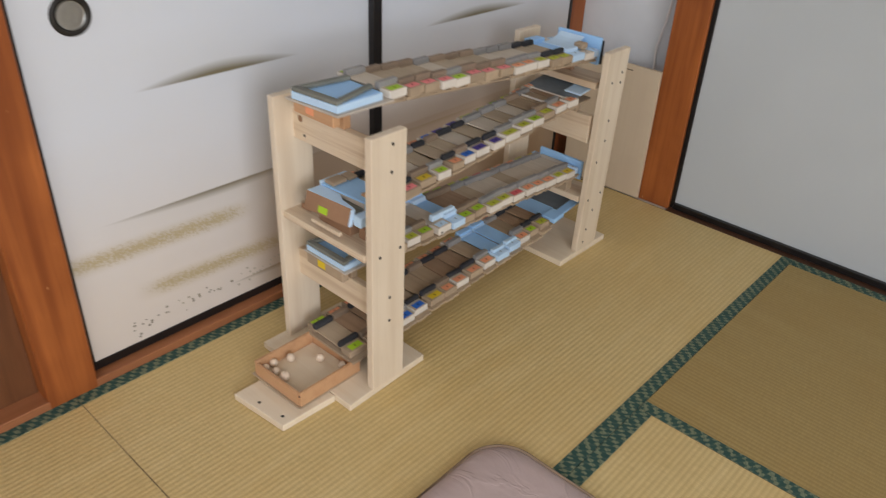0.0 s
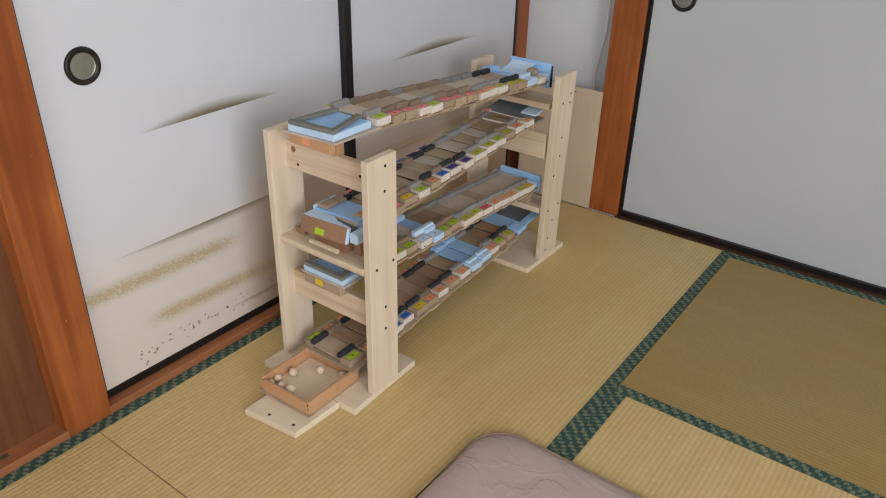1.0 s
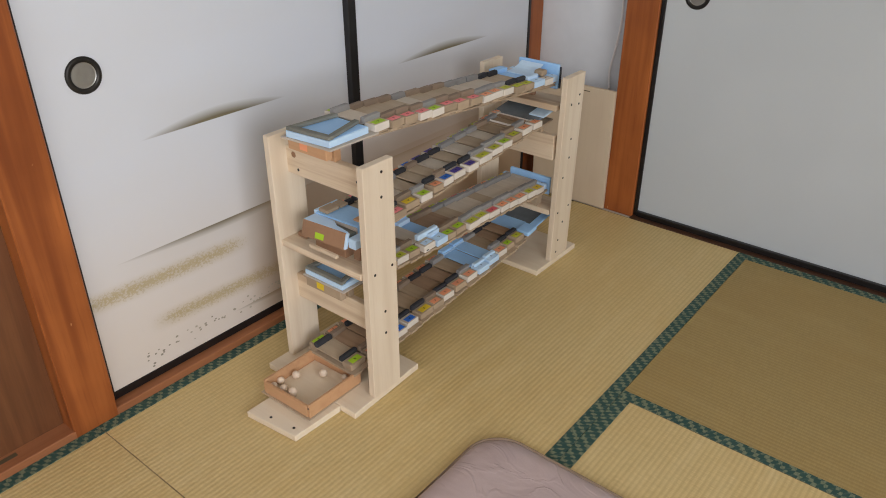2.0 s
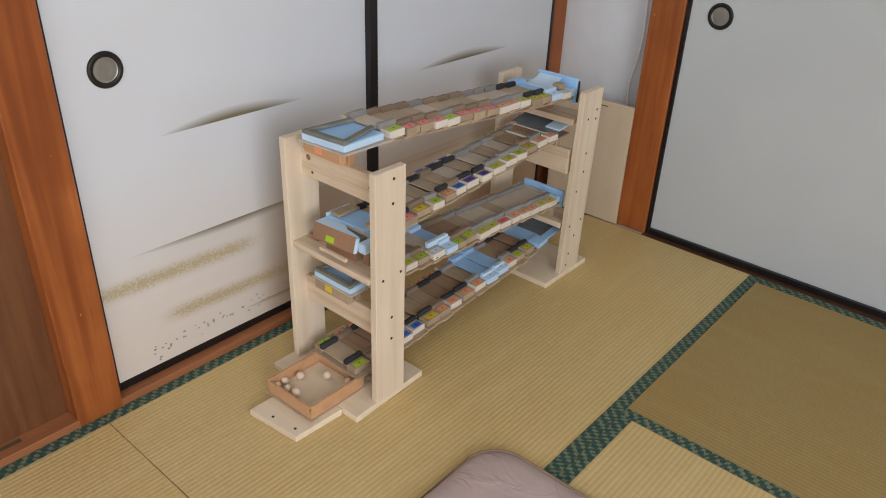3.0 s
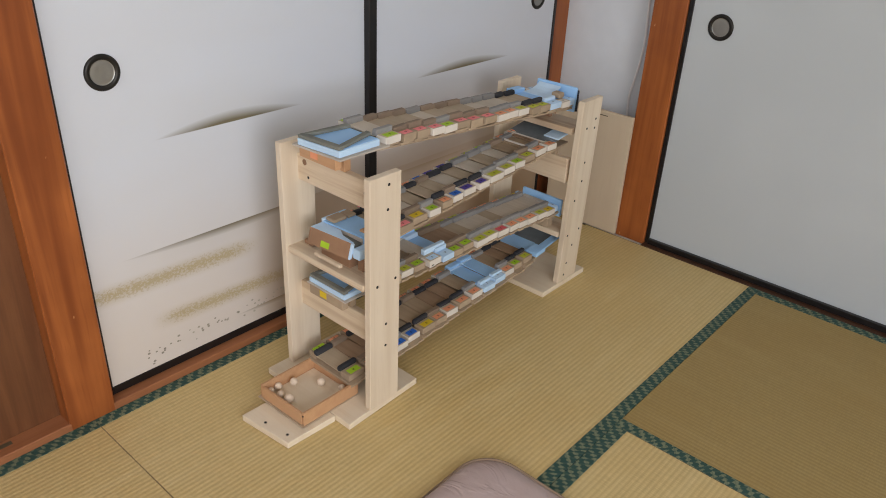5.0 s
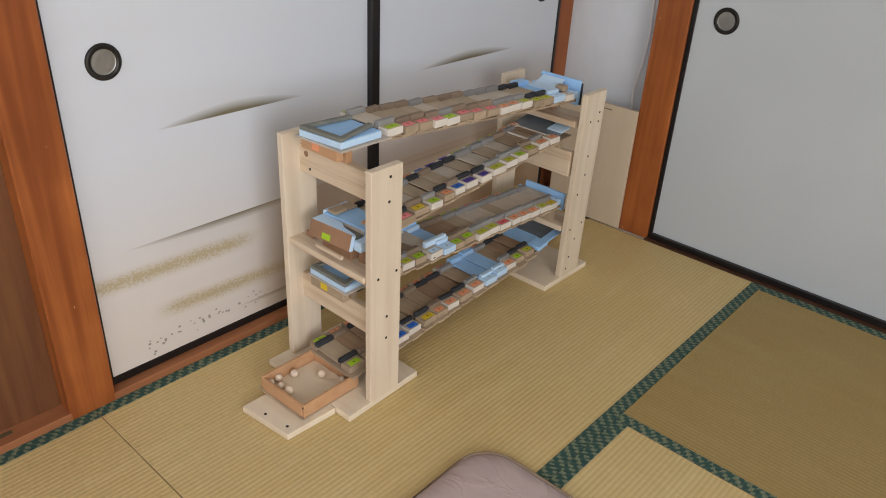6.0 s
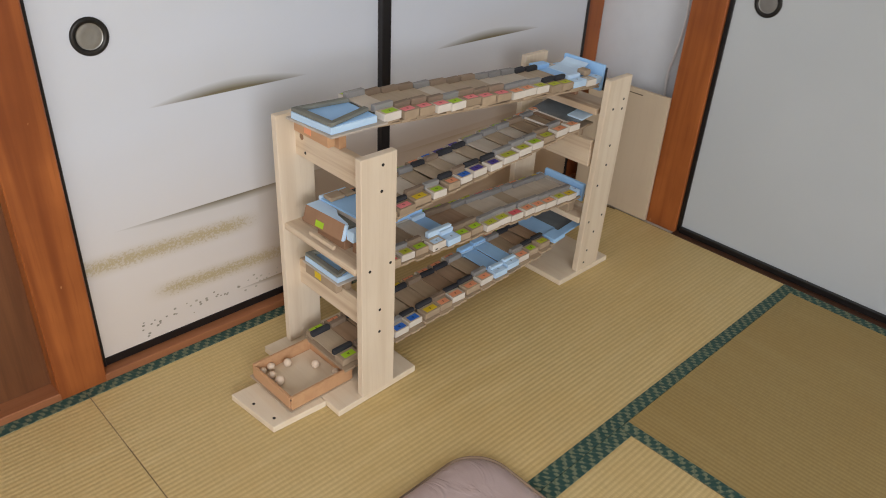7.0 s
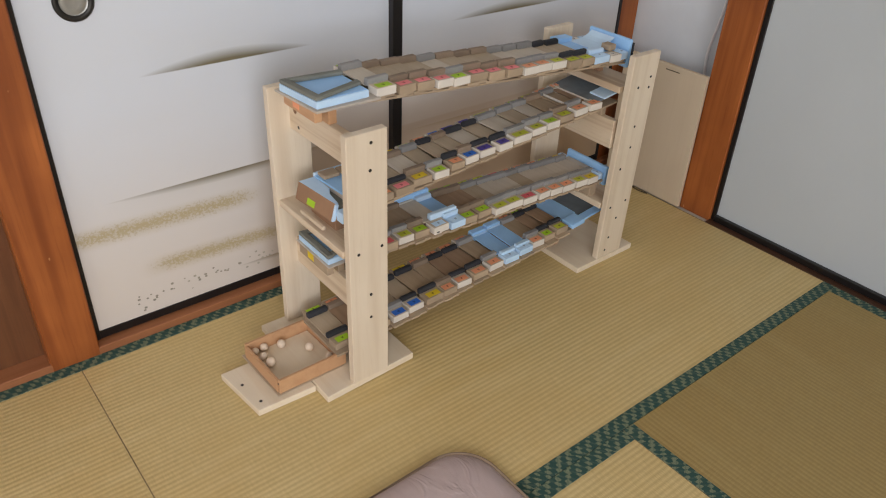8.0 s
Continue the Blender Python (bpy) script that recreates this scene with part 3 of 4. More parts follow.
def cushion_mesh(x0, x1, y0, y1, r, thick):
    """A soft pad: outline rings rising to a slightly puckered top."""
    bm = bmesh.new()
    cx, cy = (x0 + x1) / 2, (y0 + y1) / 2
    base = rounded(x0, x1, y0, y1, r)
    rings = []
    for inset, z in ((0.012, 0.0008), (0.003, 0.006), (0.0, 0.014), (0.004, 0.022), (0.016, 0.030), (0.04, 0.034), (0.08, 0.036), (0.14, 0.037), (0.2, 0.037)):
        ring = []
        for px, py in base:
            d = Vector((px - cx, py - cy))
            q = d * (1 - inset / 0.275)
            bumpz = 0.003 * noise.noise(Vector((q.x * 14, q.y * 14, 3.1))) if inset > 0.01 and z > 0.02 else 0
            ring.append(bm.verts.new((cx + q.x, cy + q.y, z * thick / 0.037 + bumpz)))
        rings.append(ring)
    n = len(base)
    for a, b in zip(rings, rings[1:]):
        for i in range(n):
            bm.faces.new((a[i], a[(i + 1) % n], b[(i + 1) % n], b[i]))
    bm.faces.new(rings[-1])
    bm.faces.new(rings[0][::-1])
    bmesh.ops.recalc_face_normals(bm, faces=bm.faces)
    return bm


cushion = thing("floor_cushion", (-0.35, 0.69, 0), "mauve-grey crinkled floor cushion with rounded corners on the tatami", "cushion")
part("pad", cushion_mesh(-0.618, -0.07, 0.42, 0.968, 0.085, 0.032), cushion_cloth, cushion, "mauve-grey crinkled cloth", True)
piping = [(x, y, 0.0135) for x, y in rounded(-0.620, -0.068, 0.418, 0.970, 0.087)]
part("piping", bm_tube(piping + piping[:1], 0.0045, 8), cushion_edge, cushion, "brown edge piping")


# ---- the pine rack ----
rack = thing("wooden_rack", (-1.06, 1.34, 0), "unpainted pine rack of screwed boards carrying four ball tracks", "rack")


def post(x0, y0, y1, top, lean=0.0):
    bm = bm_box(x0, x0 + 0.019, y0, y1, 0.0195, top, 0.0015)
    for v in bm.verts:
        v.co.x += lean * v.co.z / top
    return part("post", bm, pine_z, rack)


post_nf, post_nb = post(-0.918, 0.871, 0.965, 0.625), post(-1.204, 0.861, 0.957, 0.631)
post_ff, post_fb = post(-0.944, 1.713, 1.813, 0.619, 0.012), post(-1.208, 1.690, 1.786, 0.622)
part("base_board", bm_poly(((-1.212, 0.800), (-0.898, 0.802), (-0.908, 1.044), (-1.212, 1.044)), 0.0013, 0.019, 0.0015), pine_base, rack)
part("base_board", bm_box(-1.212, -0.924, 1.634, 1.868, 0.0013, 0.019, 0.0015), pine_base, rack)
part("foot_board", bm_poly(((-1.106, 0.645), (-0.951, 0.661), (-0.946, 0.7995), (-1.104, 0.7995)), 0.0013, 0.0185, 0.0015), pine_base, rack)
part("cross_bar", bm_box(-1.1865, -0.9185, 0.909, 0.9275, 0.530, 0.597, 0.0015), pine_x, rack)
part("shelf_board", bm_box(-1.1865, -0.9185, 0.867, 0.962, 0.349, 0.366, 0.0015), pine_x, rack)
part("cross_bar", bm_box(-1.1865, -0.9185, 0.902, 0.9205, 0.186, 0.256, 0.0015), pine_x, rack)
part("shelf_board", bm_box(-1.1885, -0.9445, 1.712, 1.800, 0.515, 0.533, 0.0015), pine_x, rack)
part("cross_bar", bm_box(-1.1885, -0.9445, 1.712, 1.730, 0.362, 0.440, 0.0015), pine_x, rack)
part("shelf_board", bm_box(-1.1885, -0.9445, 1.712, 1.800, 0.178, 0.196, 0.0015), pine_x, rack)


def screw(at, normal, parent):
    part("screw", bm_lathe([(0.0036, -0.001), (0.0036, 0.0006), (0.0022, 0.0009), (0, 0.0003)], at, normal, 10), dark_metal, parent, "sunk dark screw head")


for y, z in ((0.927, 0.602), (0.924, 0.544), (0.893, 0.361), (0.950, 0.363), (0.921, 0.250), (0.920, 0.190)):
    screw((-0.899, y, z), (1, 0, 0), post_nf)
for y, z in ((1.747, 0.534), (1.790, 0.527), (1.790, 0.555), (1.765, 0.423), (1.765, 0.363), (1.740, 0.304), (1.792, 0.192), (1.730, 0.187), (1.765, 0.143), (1.748, 0.083), (1.742, 0.042)):
    screw((-0.925 + 0.012 * z / 0.619, y, z), (1, 0, 0), post_ff)
for x, z in ((-1.148, 0.545), (-0.955, 0.568)):
    screw((x, 0.909, z), (0, -1, 0), rack)
part("knot", bm_lathe([(0.0075, -0.0005), (0.0075, 0.0002), (0.004, 0.0005), (0.0, 0.0004)], (-1.160, 0.909, 0.580), (0, -1, 0), 16), kraft_dark, rack, "brown knot in the board")
part("knot", bm_lathe([(0.006, -0.0005), (0.006, 0.0003), (0.0, 0.0006)], (-1.187, 0.944, 0.085), (1, 0, 0), 14), seam_dark, post_nb, "dark knot in the board")
peg = part("peg", bm_box(-1.170, -1.138, 0.905, 0.918, 0.3665, 0.378, 0.003, 2), kraft_dark, rack, "small brown wooden peg")
part("peg_cap", bm_disc((-1.137, 0.9115, 0.3725), (1, 0, 0), 0.004, 0.003, 12), dark_metal, peg)
for x, y in ((-1.045, 0.668), (-0.975, 0.678)):
    screw((x, y, 0.0185), (0, 0, 1), rack)


# ---- the ball tracks ----
XF, XB = -0.978, -1.148          # front and back faces of the tracks
PAD = {"g": grey_foam, "b": brown_foam, "k": black_foam, "s": pale_blue}
FACE = {"w": white_card, "k": kraft, "s": mid_blue}
PLATE = {"t": wood("tan_board", (0.53, 0.425, 0.30), (0.43, 0.335, 0.225), 0, 0.6, 60, False, 0.5, 0.4),
         "w": wood("grey_veneer", (0.66, 0.585, 0.48), (0.55, 0.475, 0.375), 0, 0.6, 60, False, 0.5, 0.3),
         "k": wood("kraft_veneer", (0.47, 0.355, 0.235), (0.37, 0.27, 0.17), 0, 0.6, 60, False, 0.5, 0.4),
         "d": wood("brown_veneer", (0.42, 0.285, 0.18), (0.30, 0.19, 0.115), 0, 0.6, 60, False, 0.6, 0.5),
         "s": blue_foam}
TOP = plain("beige_card", (0.55, 0.47, 0.37), 0.8, vary=0.12)
rt = random.Random(11)
INK = {c: plain(c + "_print", tuple(v * 0.38 for v in rgb), 0.7, vary=0.1) for c, rgb in (
    ("green", (0.30, 0.46, 0.03)), ("yellow", (0.62, 0.40, 0.03)), ("olive", (0.42, 0.42, 0.05)), ("pink", (1.0, 0.20, 0.20)), ("red", (0.9, 0.12, 0.12)),
    ("orange", (0.95, 0.32, 0.16)), ("blue", (0.03, 0.10, 0.42)), ("purple", (0.06, 0.04, 0.25)), ("white", (0.4, 0.38, 0.36)), ("sky", (0.6, 0.8, 1.0)))}


def tilted(bm, slope, y, z):
    """Leans a piece along y about (y, z)."""
    bmesh.ops.rotate(bm, cent=(0, y, z), matrix=Matrix.Rotation(math.atan(slope), 3, "X"), verts=bm.verts)
    return bm


def unit(track, y0, y1, z, slope, face, sticker, pad, plate, xf=XF, xb=XB, lip=0.003):
    """One step of a track: end boxes with paper stickers, foam side pads and a veneer plate between."""
    ym, g = (y0 + y1) / 2, 0.0026
    z += rt.uniform(-0.0015, 0.0015)
    turn = Matrix.Rotation(rt.uniform(-0.03, 0.03), 3, "Z") @ Matrix.Rotation(math.atan(slope + rt.uniform(-0.03, 0.03)), 3, "X")
    bh = 0.0175
    cent = ((xf + xb) / 2, ym, z)

    def set_down(bm):
        bmesh.ops.rotate(bm, cent=cent, matrix=turn, verts=bm.verts)
        return bm

    for side, xo, bw in ((1, xf + rt.uniform(-0.004, 0.004), 0.034), (-1, xb + 0.008, 0.026)):
        xi = xo - side * bw
        lo, hi = min(xo, xi), max(xo, xi)
        box = part("end_box", set_down(bm_box(lo, hi, y0 + g, y1 - g, z, z + bh, 0.0014, 2)), FACE[face], track)
        if face == "w":
            part("top_card", set_down(bm_box(lo + 0.0012, hi - 0.0012, y0 + g + 0.0012, y1 - g - 0.0012, z + bh - 0.0002, z + bh + 0.0004, 0)), TOP, box)
        cx, half = (lo + hi) / 2 + side * 0.10 * bw, 0.27 * bw
        w, off = (y1 - y0) * rt.uniform(0.29, 0.34), rt.uniform(-0.002, 0.002)
        part("sticker", set_down(bm_box(cx - half, cx + half, ym + off - w, ym + off + w, z + bh + 0.0004, z + bh + 0.0010, 0)), STICKER[sticker], box,
             sticker + " paper sticker")
        for dx, wide in ((-0.0018, 0.0030), (0.0018, 0.0022)):
            part("print_bar", set_down(bm_box(cx + dx - 0.0011, cx + dx + 0.0011, ym + off - wide, ym + off + wide, z + bh + 0.0010, z + bh + 0.0012, 0)), INK[sticker], box)
        if pad:
            pi = xo - side * (bw - 0.004)
            po = pi - side * 0.014
            lo, hi = min(pi, po), max(pi, po)
            e, f = rt.uniform(-0.001, 0.002), rt.uniform(0.000, 0.003)
            round_off = 0.0045 if pad == "k" else 0.0018
            bm = bm_box(lo, hi, y0 + e, y1 - f, z + bh - 0.003, z + bh + (rt.uniform(0.0105, 0.0135) if side > 0 else rt.uniform(0.0090, 0.0115)), round_off, 2)
            for v in bm.verts:
                v.co.x += side * 0.16 * (v.co.z - z - bh)
            part("side_pad", set_down(bm), PAD[pad], track)
    part("step_plate", set_down(bm_box(xb + 0.036, xf - 0.0375, y0 + 0.0006, y1 - 0.0006, z + 0.0125, z + 0.016, 0.0006)), PLATE[plate], track)
    n0, n1 = y0 - 0.003, y1 - 0.004
    lip_x = xf + lip + rt.uniform(-0.004, 0.003)
    card = bm_poly(((xb + 0.012, n0), (lip_x, n0), (lip_x + 0.001, ym - 0.002), (lip_x - 0.002, ym + 0.001), (lip_x - 0.001, n1), (xb + 0.012, n1)),
                   z - 0.0065, z - 0.0008)
    part("support_card", set_down(card), kraft, track)


def beam(track, y0, z0, y1, z1, drop=0.0085, deep=0.005, inset=0.008):
    """The long card channel under the steps."""
    bm = bm_box(XB + inset, XF - inset, y0, y1, -deep, 0, 0.001)
    for v in bm.verts:
        v.co.z += z0 + (z1 - z0) * (v.co.y - y0) / (y1 - y0) - drop
    part("track_beam", bm, kraft, track, "long kraft card channel")


def run(track, y_marks, spec, z_of, xf=XF, xb=XB, lip=0.003):
    """spec: one word a step: face, pad, plate letters, then the sticker."""
    for (a, b), word in zip(zip(y_marks, y_marks[1:]), spec.split()):
        code, sticker = word.split(":")
        face, pad, plate = code
        m = (a + b) / 2
        slope = (z_of(b) - z_of(a)) / (b - a)
        unit(track, a, b, z_of(m), slope * 0.25, face, sticker, pad if pad != "-" else "", plate, xf, xb, lip)


def funnel_tray(track, y0, y1, z, x0, x1, tall=0.022, skew=0.0):
    """Light blue foam tray: a block with felt bars on it that narrow towards the track."""
    def sheared(points):
        return [(x, y + (x - x1) * skew * (y1 - y) / (y1 - y0)) for x, y in points]

    deck = z + tall - 0.009
    tray = part("start_tray", bm_poly(sheared(((x0, y0), (x1, y0), (x1, y1), (x0, y1))), z, deck, 0.0008), mid_blue, track, "light blue foam tray with grey-green felt bars")
    part("deck", bm_poly(sheared(((x0 + 0.004, y0 + 0.004), (x1 - 0.004, y0 + 0.004), (x1 - 0.004, y1 - 0.002), (x0 + 0.004, y1 - 0.002))), deck, deck + 0.0008), blue_foam, tray)
    w = 0.0145
    bars = (((x0 + 0.001, y0), (x1 - 0.001, y0), (x1 - 0.001, y0 + w), (x0 + 0.001, y0 + w)),
            ((x0 + 0.002, y0 + w + 0.0004), (x0 + 0.015, y0 + w + 0.0004), (x0 + 0.030, y1), (x0 + 0.014, y1)),
            ((x1 - 0.016, y0 + w + 0.0004), (x1 - 0.003, y0 + w + 0.0004), (x1 - 0.028, y1), (x1 - 0.043, y1)))
    for r in bars:
        part("felt", bm_poly(sheared(r), deck + 0.001, z + tall, 0.0012), green_felt, tray, "grey-green felt bar")
    return tray


def stepped_label(track, x0, x1, y, z0, z1, sticker, name="end_board", mat=None):
    b = part(name, bm_box(x0, x1, y, y + 0.018, z0, z1, 0.0015), mat or tray_wood, track, "brown wooden end block")
    cx = x0 + (x1 - x0) * 0.42
    part("sticker", bm_box(cx - 0.012, cx + 0.012, y - 0.0008, y, z0 + (z1 - z0) * 0.25, z1 - (z1 - z0) * 0.15, 0), STICKER[sticker], b, sticker + " paper sticker")
    return b


LABEL = "card-stepped ball track with coloured stickers"
GROUP = "ball tracks on the rack"

# top track, falls away from the tray
track_a = thing("ball_track", (-1.046, 1.32, 0.617), LABEL + ", blue tray at its upper end", "ball track", GROUP)
z_a = lambda y: 0.6515 - 0.087 * (y - 1.0)
beam(track_a, 0.95, z_a(0.95), 1.77, z_a(1.77))
run(track_a, [0.993, 1.045, 1.092, 1.141, 1.189, 1.239, 1.293, 1.343, 1.394, 1.446, 1.493, 1.545, 1.592, 1.642],
    "wgw:green kbt:pink kbt:pink wbt:pink wgw:green kbt:pink kbt:pink kbt:pink wgw:orange wgw:orange wgw:olive kkt:olive kkt:olive", z_a, lip=-0.005)
run(track_a, [1.642, 1.70, 1.744, 1.772], "s-s:sky w-s:white s-s:sky", z_a, lip=-0.005)
funnel_tray(track_a, 0.864, 0.981, 0.6525, -1.108, -0.984, 0.024, 0.10)
part("tray_plate", bm_poly(((-1.122, 0.848), (-0.976, 0.858), (-0.972, 1.000), (-1.122, 1.000)), 0.6480, 0.6522), grey_card, track_a, "grey card plate")
stepped_label(track_a, -1.122, -1.000, 0.866, 0.6180, 0.6475, "orange")
part("rest_block", bm_box(-1.10, -1.02, 0.9085, 0.9275, 0.5975, 0.6475, 0.001), tray_wood, track_a)
part("end_wall", tilted(bm_box(-1.125, -0.984, 1.773, 1.784, 0.560, 0.633, 0.003, 2), -0.06, 1.77, 0.56), blue_foam, track_a, "upright light blue foam end wall")
part("wall_back", bm_box(-1.118, -0.980, 1.785, 1.79, 0.560, 0.624, 0.001), black_foam, track_a)
part("cork_block", bm_box(-1.034, -1.004, 1.722, 1.748, 0.606, 0.622, 0.004, 2), kraft, track_a, "small tan cork block")
part("side_fold", tilted(bm_box(-1.140, -1.112, 1.642, 1.70, 0.598, 0.622, 0.002), -0.05, 1.66, 0.60), blue_foam, track_a)
part("front_fold", tilted(bm_box(-1.022, -1.004, 1.646, 1.70, 0.606, 0.622, 0.002), -0.05, 1.66, 0.60), pale_blue, track_a)
ramp = bmesh.new()
rows_r = [[ramp.verts.new((x, 1.690 + 0.082 * t, 0.611 - 0.004 * t + 0.020 * t ** 3 + dz)) for t in (0, 0.2, 0.4, 0.6, 0.8, 1.0)] for x, dz in ((-1.112, 0), (-1.034, 0), (-1.034, -0.002), (-1.112, -0.002))]
for a, b in zip(rows_r, rows_r[1:] + rows_r[:1]):
    for i in range(5):
        ramp.faces.new((a[i], a[i + 1], b[i + 1], b[i]))
for i in (0, 5):
    ramp.faces.new([r[i] for r in rows_r])
bmesh.ops.recalc_face_normals(ramp, faces=ramp.faces)
part("curved_sheet", ramp, pale_blue, track_a, "pale blue sheet curling up to the end wall")
part("rest_block", bm_box(-1.10, -1.05, 1.752, 1.768, 0.5335, 0.573, 0.0015), kraft_dark, track_a)

# second track, falls towards the near end
track_b = thing("ball_track", (-1.046, 1.32, 0.366), LABEL + ", slate-blue catch tray", "ball track", GROUP)
z_b = lambda y: 0.415 + 0.092 * (y - 1.08)
beam(track_b, 0.93, z_b(0.93), 1.77, z_b(1.77))
run(track_b, [0.990, 1.040, 1.093, 1.148, 1.194, 1.238, 1.282, 1.334, 1.382, 1.445, 1.497, 1.545, 1.597],
    "kkt:orange kkt:pink kbw:yellow wgt:green kkt:orange wbt:blue wkw:purple wkt:purple wgw:olive wgt:olive wgw:green kbk:olive", z_b)
run(track_b, [1.597, 1.648, 1.696], "wgk:orange w-d:orange", z_b)
catch = part("catch_tray", tilted(bm_box(-1.142, -0.984, 1.672, 1.822, 0.486, 0.491, 0.001), 0.15, 1.70, 0.486), slate, track_b, "slate-blue film slope")
part("fold", tilted(bm_box(-1.030, -0.976, 1.700, 1.822, 0.4915, 0.4965, 0.002), 0.14, 1.70, 0.486), pale_blue, catch)
part("lip", tilted(bm_box(-1.136, -0.998, 1.667, 1.6715, 0.486, 0.4935, 0.0008), 0.15, 1.70, 0.486), white_card, catch)
part("lip", tilted(bm_box(-1.10, -1.02, 1.600, 1.604, 0.4835, 0.489, 0.0008), 0.10, 1.60, 0.480), white_card, catch)
part("rest_block", bm_box(-1.10, -0.99, 1.712, 1.7295, 0.4403, 0.466, 0.0015), kraft, track_b)
def raked(bm, top):
    """Lets a board's foot stand out from its top edge and its near end turn away."""
    for v in bm.verts:
        v.co.y += (v.co.z - top) * 0.28 + (v.co.x + 1.115) * 0.085
    return bm


end_b = part("end_board", raked(bm_box(-1.116, -0.985, 0.882, 0.888, 0.4000, 0.439, 0.0012), 0.439), kraft_dark, track_b, "brown card end board")
part("sticker", raked(bm_box(-1.073, -1.047, 0.8808, 0.8818, 0.4055, 0.4190, 0), 0.439), STICKER["green"], end_b, "green paper sticker")
part("foot_strip", bm_box(-1.082, -0.992, 0.8640, 0.8730, 0.3820, 0.3905, 0.001), pine_x, track_b, "pale wooden strip")
part("foot_block", bm_box(-1.100, -0.998, 0.9000, 0.955, 0.3662, 0.3995, 0.001), kraft_dark, track_b)
part("tray_flap", bm_poly(((-1.115, 0.8830), (-0.985, 0.8945), (-0.985, 0.9010), (-1.030, 0.9080), (-1.050, 0.9200), (-1.115, 0.9200)), 0.4360, 0.4392), mid_blue, track_b, "light blue foam flap")
part("felt", bm_poly(((-1.060, 0.905), (-0.985, 0.9015), (-0.985, 0.925), (-1.060, 0.925)), 0.4205, 0.4300), green_felt, track_b)
tray_b = part("tray_floor", bm_poly(((-1.113, 0.9205), (-0.985, 0.9300), (-0.985, 0.996), (-1.113, 0.996)), 0.4205, 0.4425), blue_foam, track_b, "light blue foam floor")
for v in tray_b.data.vertices:      # the floor falls towards its open side
    if v.co.z > 0.44:
        v.co.z -= (v.co.x + 1.113) * 0.05
part("front_edge", bm_poly(((-1.113, 0.9195), (-0.985, 0.9285), (-0.985, 0.9295), (-1.113, 0.9204)), 0.4215, 0.4380), grey_card, tray_b, "pale grey cut edge")
part("side_wall", bm_box(-1.122, -1.1135, 0.921, 0.996, 0.424, 0.4465, 0.0015), pale_blue, track_b)
part("side_pad", bm_box(-1.111, -1.080, 0.926, 0.966, 0.4430, 0.4520, 0.003, 2), kraft, track_b)
part("side_block", bm_box(-1.111, -1.080, 0.970, 0.996, 0.4430, 0.4500, 0.002), kraft, track_b)
part("corner_fold", bm_box(-0.9780, -0.955, 0.8910, 0.935, 0.405, 0.4300, 0.002), mid_blue, track_b)
part("corner_post", raked(bm_box(-0.9845, -0.9785, 0.880, 0.888, 0.403, 0.4390, 0.001), 0.439), pale_blue, track_b)
part("corner_block", bm_box(-0.9825, -0.962, 0.910, 0.935, 0.3662, 0.4048, 0.001), kraft_dark, track_b)
part("cork_block", bm_box(-1.016, -0.994, 0.945, 0.970, 0.4370, 0.447, 0.004, 2), tray_wood, track_b)

# third track, falls away
track_c = thing("ball_track", (-1.046, 1.32, 0.290), LABEL + ", blue tray at its upper end", "ball track", GROUP)
z_c = lambda y: 0.2885 - 0.054 * (y - 1.05)
beam(track_c, 0.93, z_c(0.93), 1.76, z_c(1.76))
run(track_c, [0.988, 1.045, 1.092, 1.138], "kgk:red wgk:olive kbk:green", z_c, -0.970, -1.140)
run(track_c, [1.138, 1.188, 1.237], "w-w:sky sss:sky", lambda y: z_c(y) + 0.003, -0.966, -1.138)
run(track_c, [1.237, 1.282, 1.330, 1.384, 1.436, 1.488, 1.532, 1.578, 1.628, 1.678, 1.722, 1.742],
    "kbd:green kbd:green wgt:olive wgw:olive wgw:red wgt:orange wgw:orange wgw:orange wgw:olive wgw:yellow s-w:sky", z_c, -0.970, -1.140)
funnel_tray(track_c, 0.872, 0.984, 0.2945, -1.115, -0.988)
part("side_fold", bm_box(-1.138, -1.108, 1.13, 1.235, 0.300, 0.318, 0.002), blue_foam, track_c)
part("front_fold", bm_box(-1.012, -0.998, 1.155, 1.235, 0.302, 0.318, 0.002), pale_blue, track_c)
part("number_label", bm_box(-0.9655, -0.9645, 1.143, 1.163, 0.2835, 0.2985, 0), white_card, track_c, "white paper label")
part("print", bm_box(-0.9645, -0.9640, 1.149, 1.157, 0.289, 0.292, 0), ink, track_c)
part("tray_plate", bm_box(-1.120, -0.980, 0.868, 1.0, 0.2905, 0.294, 0.0008), grey_card, track_c)
stepped_label(track_c, -1.115, -0.995, 0.872, 0.262, 0.290, "yellow", mat=kraft)
part("rest_block", bm_box(-1.10, -1.0, 0.9025, 0.920, 0.2565, 0.2785, 0.001), kraft, track_c)
part("end_wall", tilted(bm_box(-1.118, -0.968, 1.744, 1.755, 0.230, 0.286, 0.003, 2), -0.06, 1.75, 0.230), blue_foam, track_c, "upright light blue foam end wall")
part("rest_block", bm_box(-1.10, -0.99, 1.715, 1.742, 0.1963, 0.231, 0.0015), kraft, track_c)

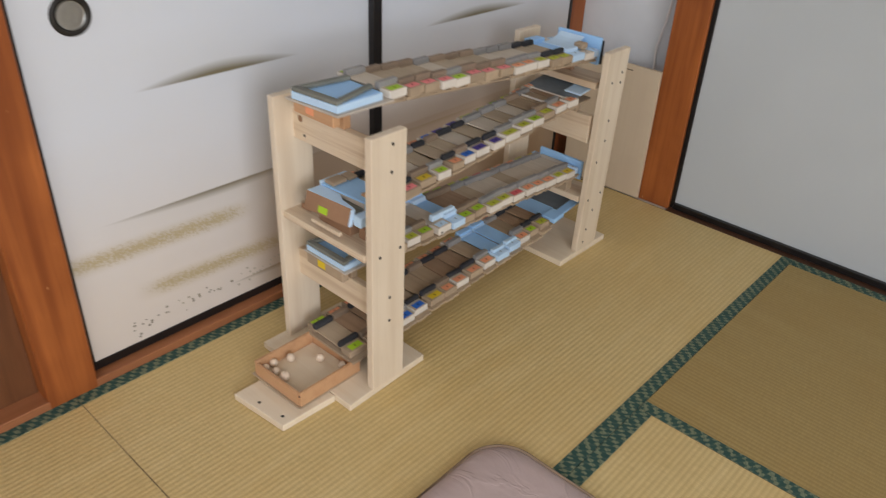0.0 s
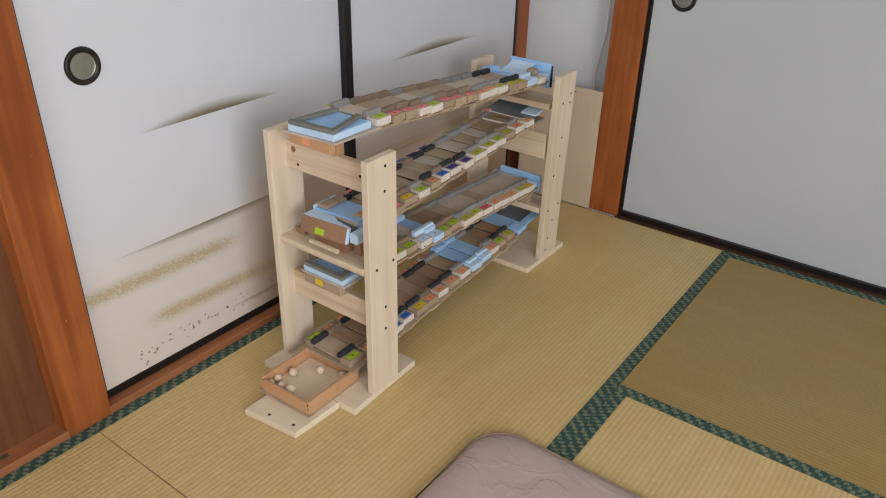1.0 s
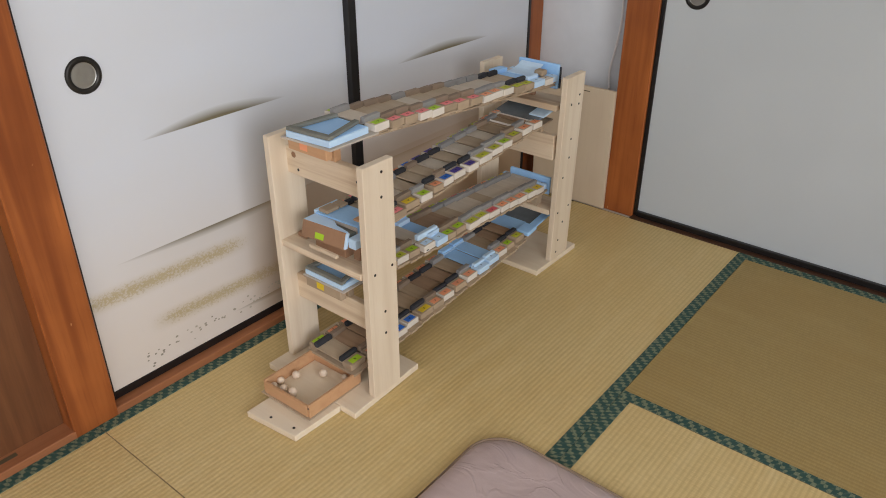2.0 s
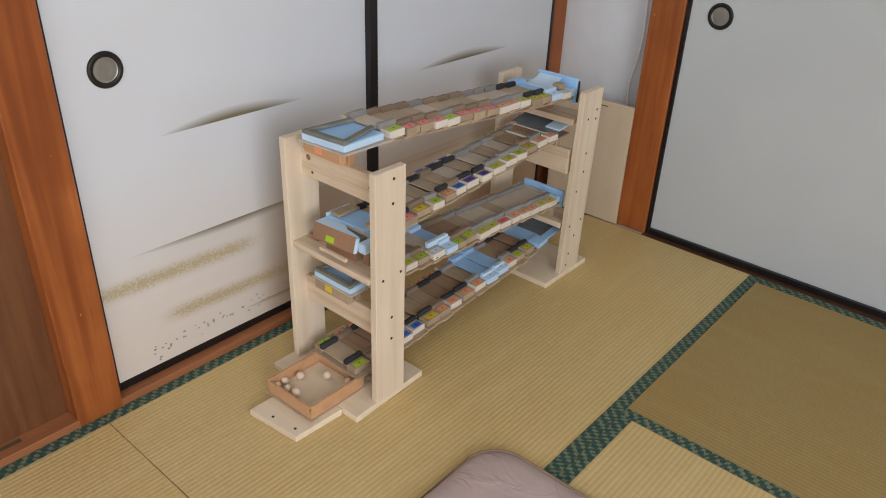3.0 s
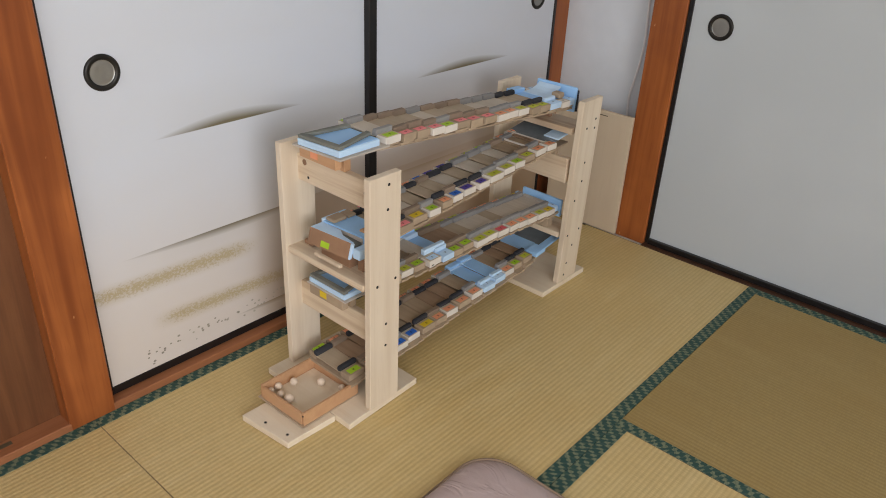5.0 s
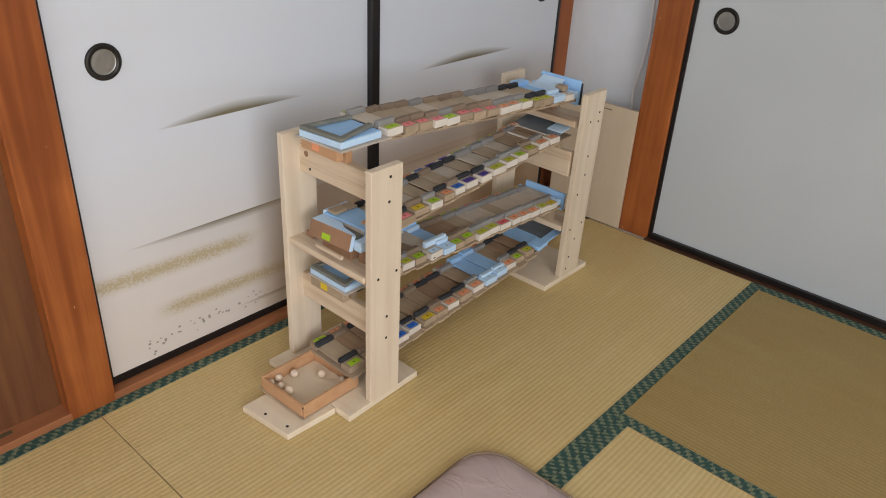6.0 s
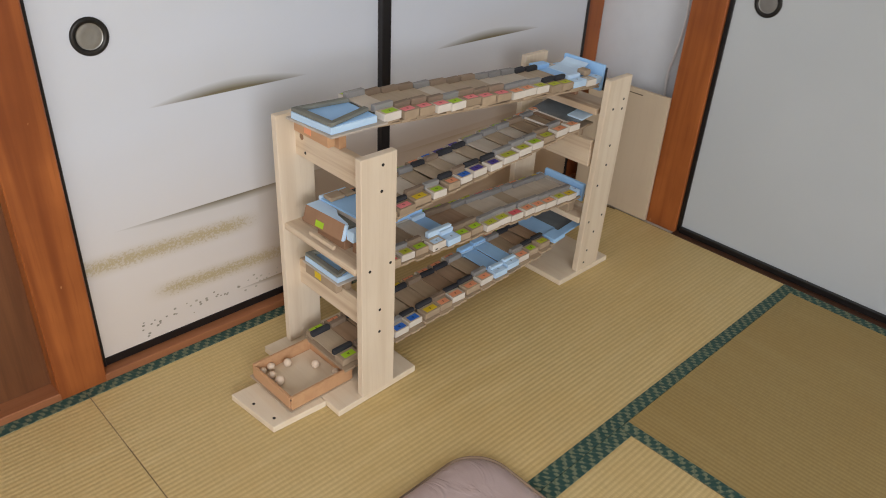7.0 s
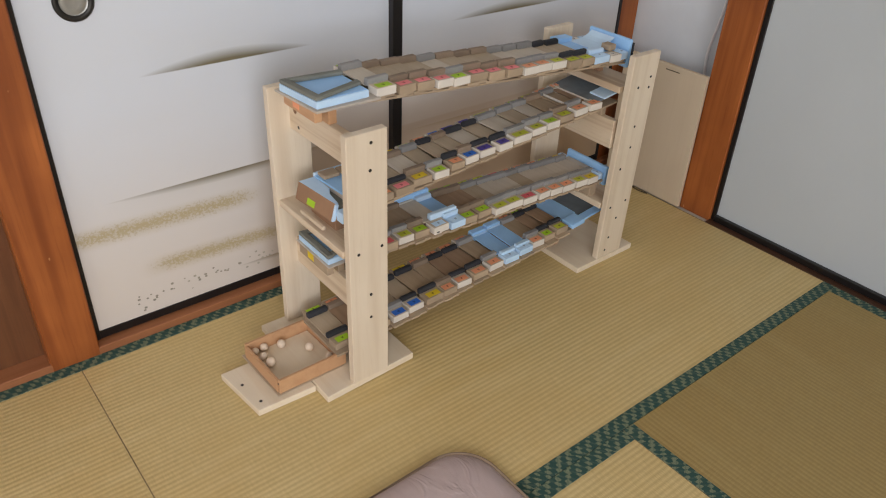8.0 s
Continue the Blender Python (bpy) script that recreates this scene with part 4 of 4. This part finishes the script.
# lowest track, falls towards the ball tray
track_d = thing("ball_track", (-1.05, 1.32, 0.019), LABEL + ", blue steps half way", "ball track", GROUP)
z_d = lambda y: 0.073 + 0.076 * (y - 1.08) + 0.035 * max(0, y - 1.45)
beam(track_d, 0.90, z_d(0.92) - 0.002, 1.68, z_d(1.68) - 0.006)
run(track_d, [0.874, 0.930, 0.980, 1.030, 1.080, 1.130, 1.187, 1.234, 1.284, 1.338],
    "kkt:green kbd:orange kkd:orange wgt:blue wkt:blue kkk:yellow kbk:orange wkd:orange kkd:orange", z_d, -0.976, -1.144, 0.012)
run(track_d, [1.338, 1.391], "wgk:orange", z_d, -0.976, -1.144, 0.012)
run(track_d, [1.391, 1.444, 1.495], "s-s:sky s-s:sky", lambda y: z_d(y) + 0.004, -0.968, -1.140, 0.008)
run(track_d, [1.495, 1.543, 1.584, 1.632], "wgk:orange kkd:green kkd:olive", z_d, -0.976, -1.144, 0.012)
for y in (1.393, 1.446):
    part("side_fold", bm_box(-1.130, -1.110, y, y + 0.05, z_d(y) + 0.020, z_d(y) + 0.030, 0.002), blue_foam, track_d)
    part("front_fold", bm_box(-1.004, -0.990, y + 0.002, y + 0.05, z_d(y) + 0.021, z_d(y) + 0.030, 0.002), mid_blue, track_d)
catch = part("catch_tray", tilted(bm_box(-1.142, -0.99, 1.636, 1.80, 0.1290, 0.1350, 0.001), 0.14, 1.70, 0.1290), slate, track_d, "slate-blue film slope")
part("fold", tilted(bm_box(-1.012, -0.968, 1.640, 1.690, 0.1310, 0.1450, 0.002), 0.12, 1.70, 0.1290), blue_foam, catch)
part("long_flap", tilted(bm_box(-1.000, -0.972, 1.6905, 1.800, 0.1355, 0.1410, 0.002), 0.13, 1.70, 0.1290), blue_foam, catch, "light blue foam flap")
part("floor_fold", tilted(bm_box(-1.135, -1.016, 1.640, 1.70, 0.1355, 0.1390, 0.001), 0.14, 1.70, 0.1290), blue_foam, catch)
part("rest_block", bm_box(-1.13, -1.05, 1.665, 1.685, 0.0195, 0.108, 0.0015), kraft_dark, track_d)
part("rest_block", bm_box(-1.12, -1.02, 0.925, 0.950, 0.0195, 0.050, 0.0015), kraft_dark, track_d)


# ---- ball tray and balls ----
tray = thing("ball_tray", (-1.045, 0.80, 0.0185), "open brown wooden tray with small wooden balls on the foot board", "tray")
tr_m = pose(-1.047, 0.802, 0.019, -1.2, 0, 1.5)


def tray_part(name, bm, mat, label=""):
    bmesh.ops.transform(bm, matrix=tr_m, verts=bm.verts)
    return part(name, bm, mat, tray, label)


tray_part("base_sheet", bm_box(-0.087, 0.083, -0.090, 0.084, 0.0005, 0.0034, 0.0008), kraft, "thin card sheet under the tray")
# the paler pine stands in for light falling into the tray
tray_part("tray_floor", bm_box(-0.073, 0.073, -0.078, 0.078, 0.0035, 0.0085, 0.0008), pine_base, "pale wooden floor")
tray_part("side_wall", bm_box(-0.081, -0.0735, -0.084, 0.084, 0.0035, 0.040, 0.001), tray_wood)
tray_part("side_wall", bm_box(0.0735, 0.081, -0.084, 0.090, 0.0035, 0.040, 0.001), tray_wood)
tray_part("end_wall", bm_box(-0.073, 0.073, -0.086, -0.0785, 0.0035, 0.036, 0.001), tray_wood)
tray_part("end_wall", bm_box(-0.073, 0.073, 0.0785, 0.084, 0.0035, 0.034, 0.001), tray_wood)
tray_part("nail", bm_disc((0.0765, -0.0845, 0.030), (0, -1, 0), 0.0022, 0.002, 10), dark_metal)

for x, y, r in ((-1.100, 0.797, 0.0105), (-1.053, 0.846, 0.0105), (-1.112, 0.758, 0.0100), (-1.084, 0.744, 0.0095), (-1.054, 0.746, 0.0118),
                (-1.112, 0.736, 0.0085), (-1.000, 0.868, 0.0090)):
    ball = thing("wooden_ball", (x, y, 0.0275), "small pale turned wooden ball in the brown tray", "ball", "balls in the tray")
    bm = bmesh.new()
    bmesh.ops.create_uvsphere(bm, u_segments=24, v_segments=14, radius=r)
    local = tr_m.inverted() @ Vector((x, y, 0))
    top = (tr_m @ Vector((local.x, local.y, 0.0086))).z
    ball.location.z = top
    bmesh.ops.translate(bm, vec=(x, y, top + r), verts=bm.verts)
    part("ball", bm, ball_wood, ball, "", True)


def motions():
    """Nothing in the place moves; the camera's walk is keyed above."""


motions()
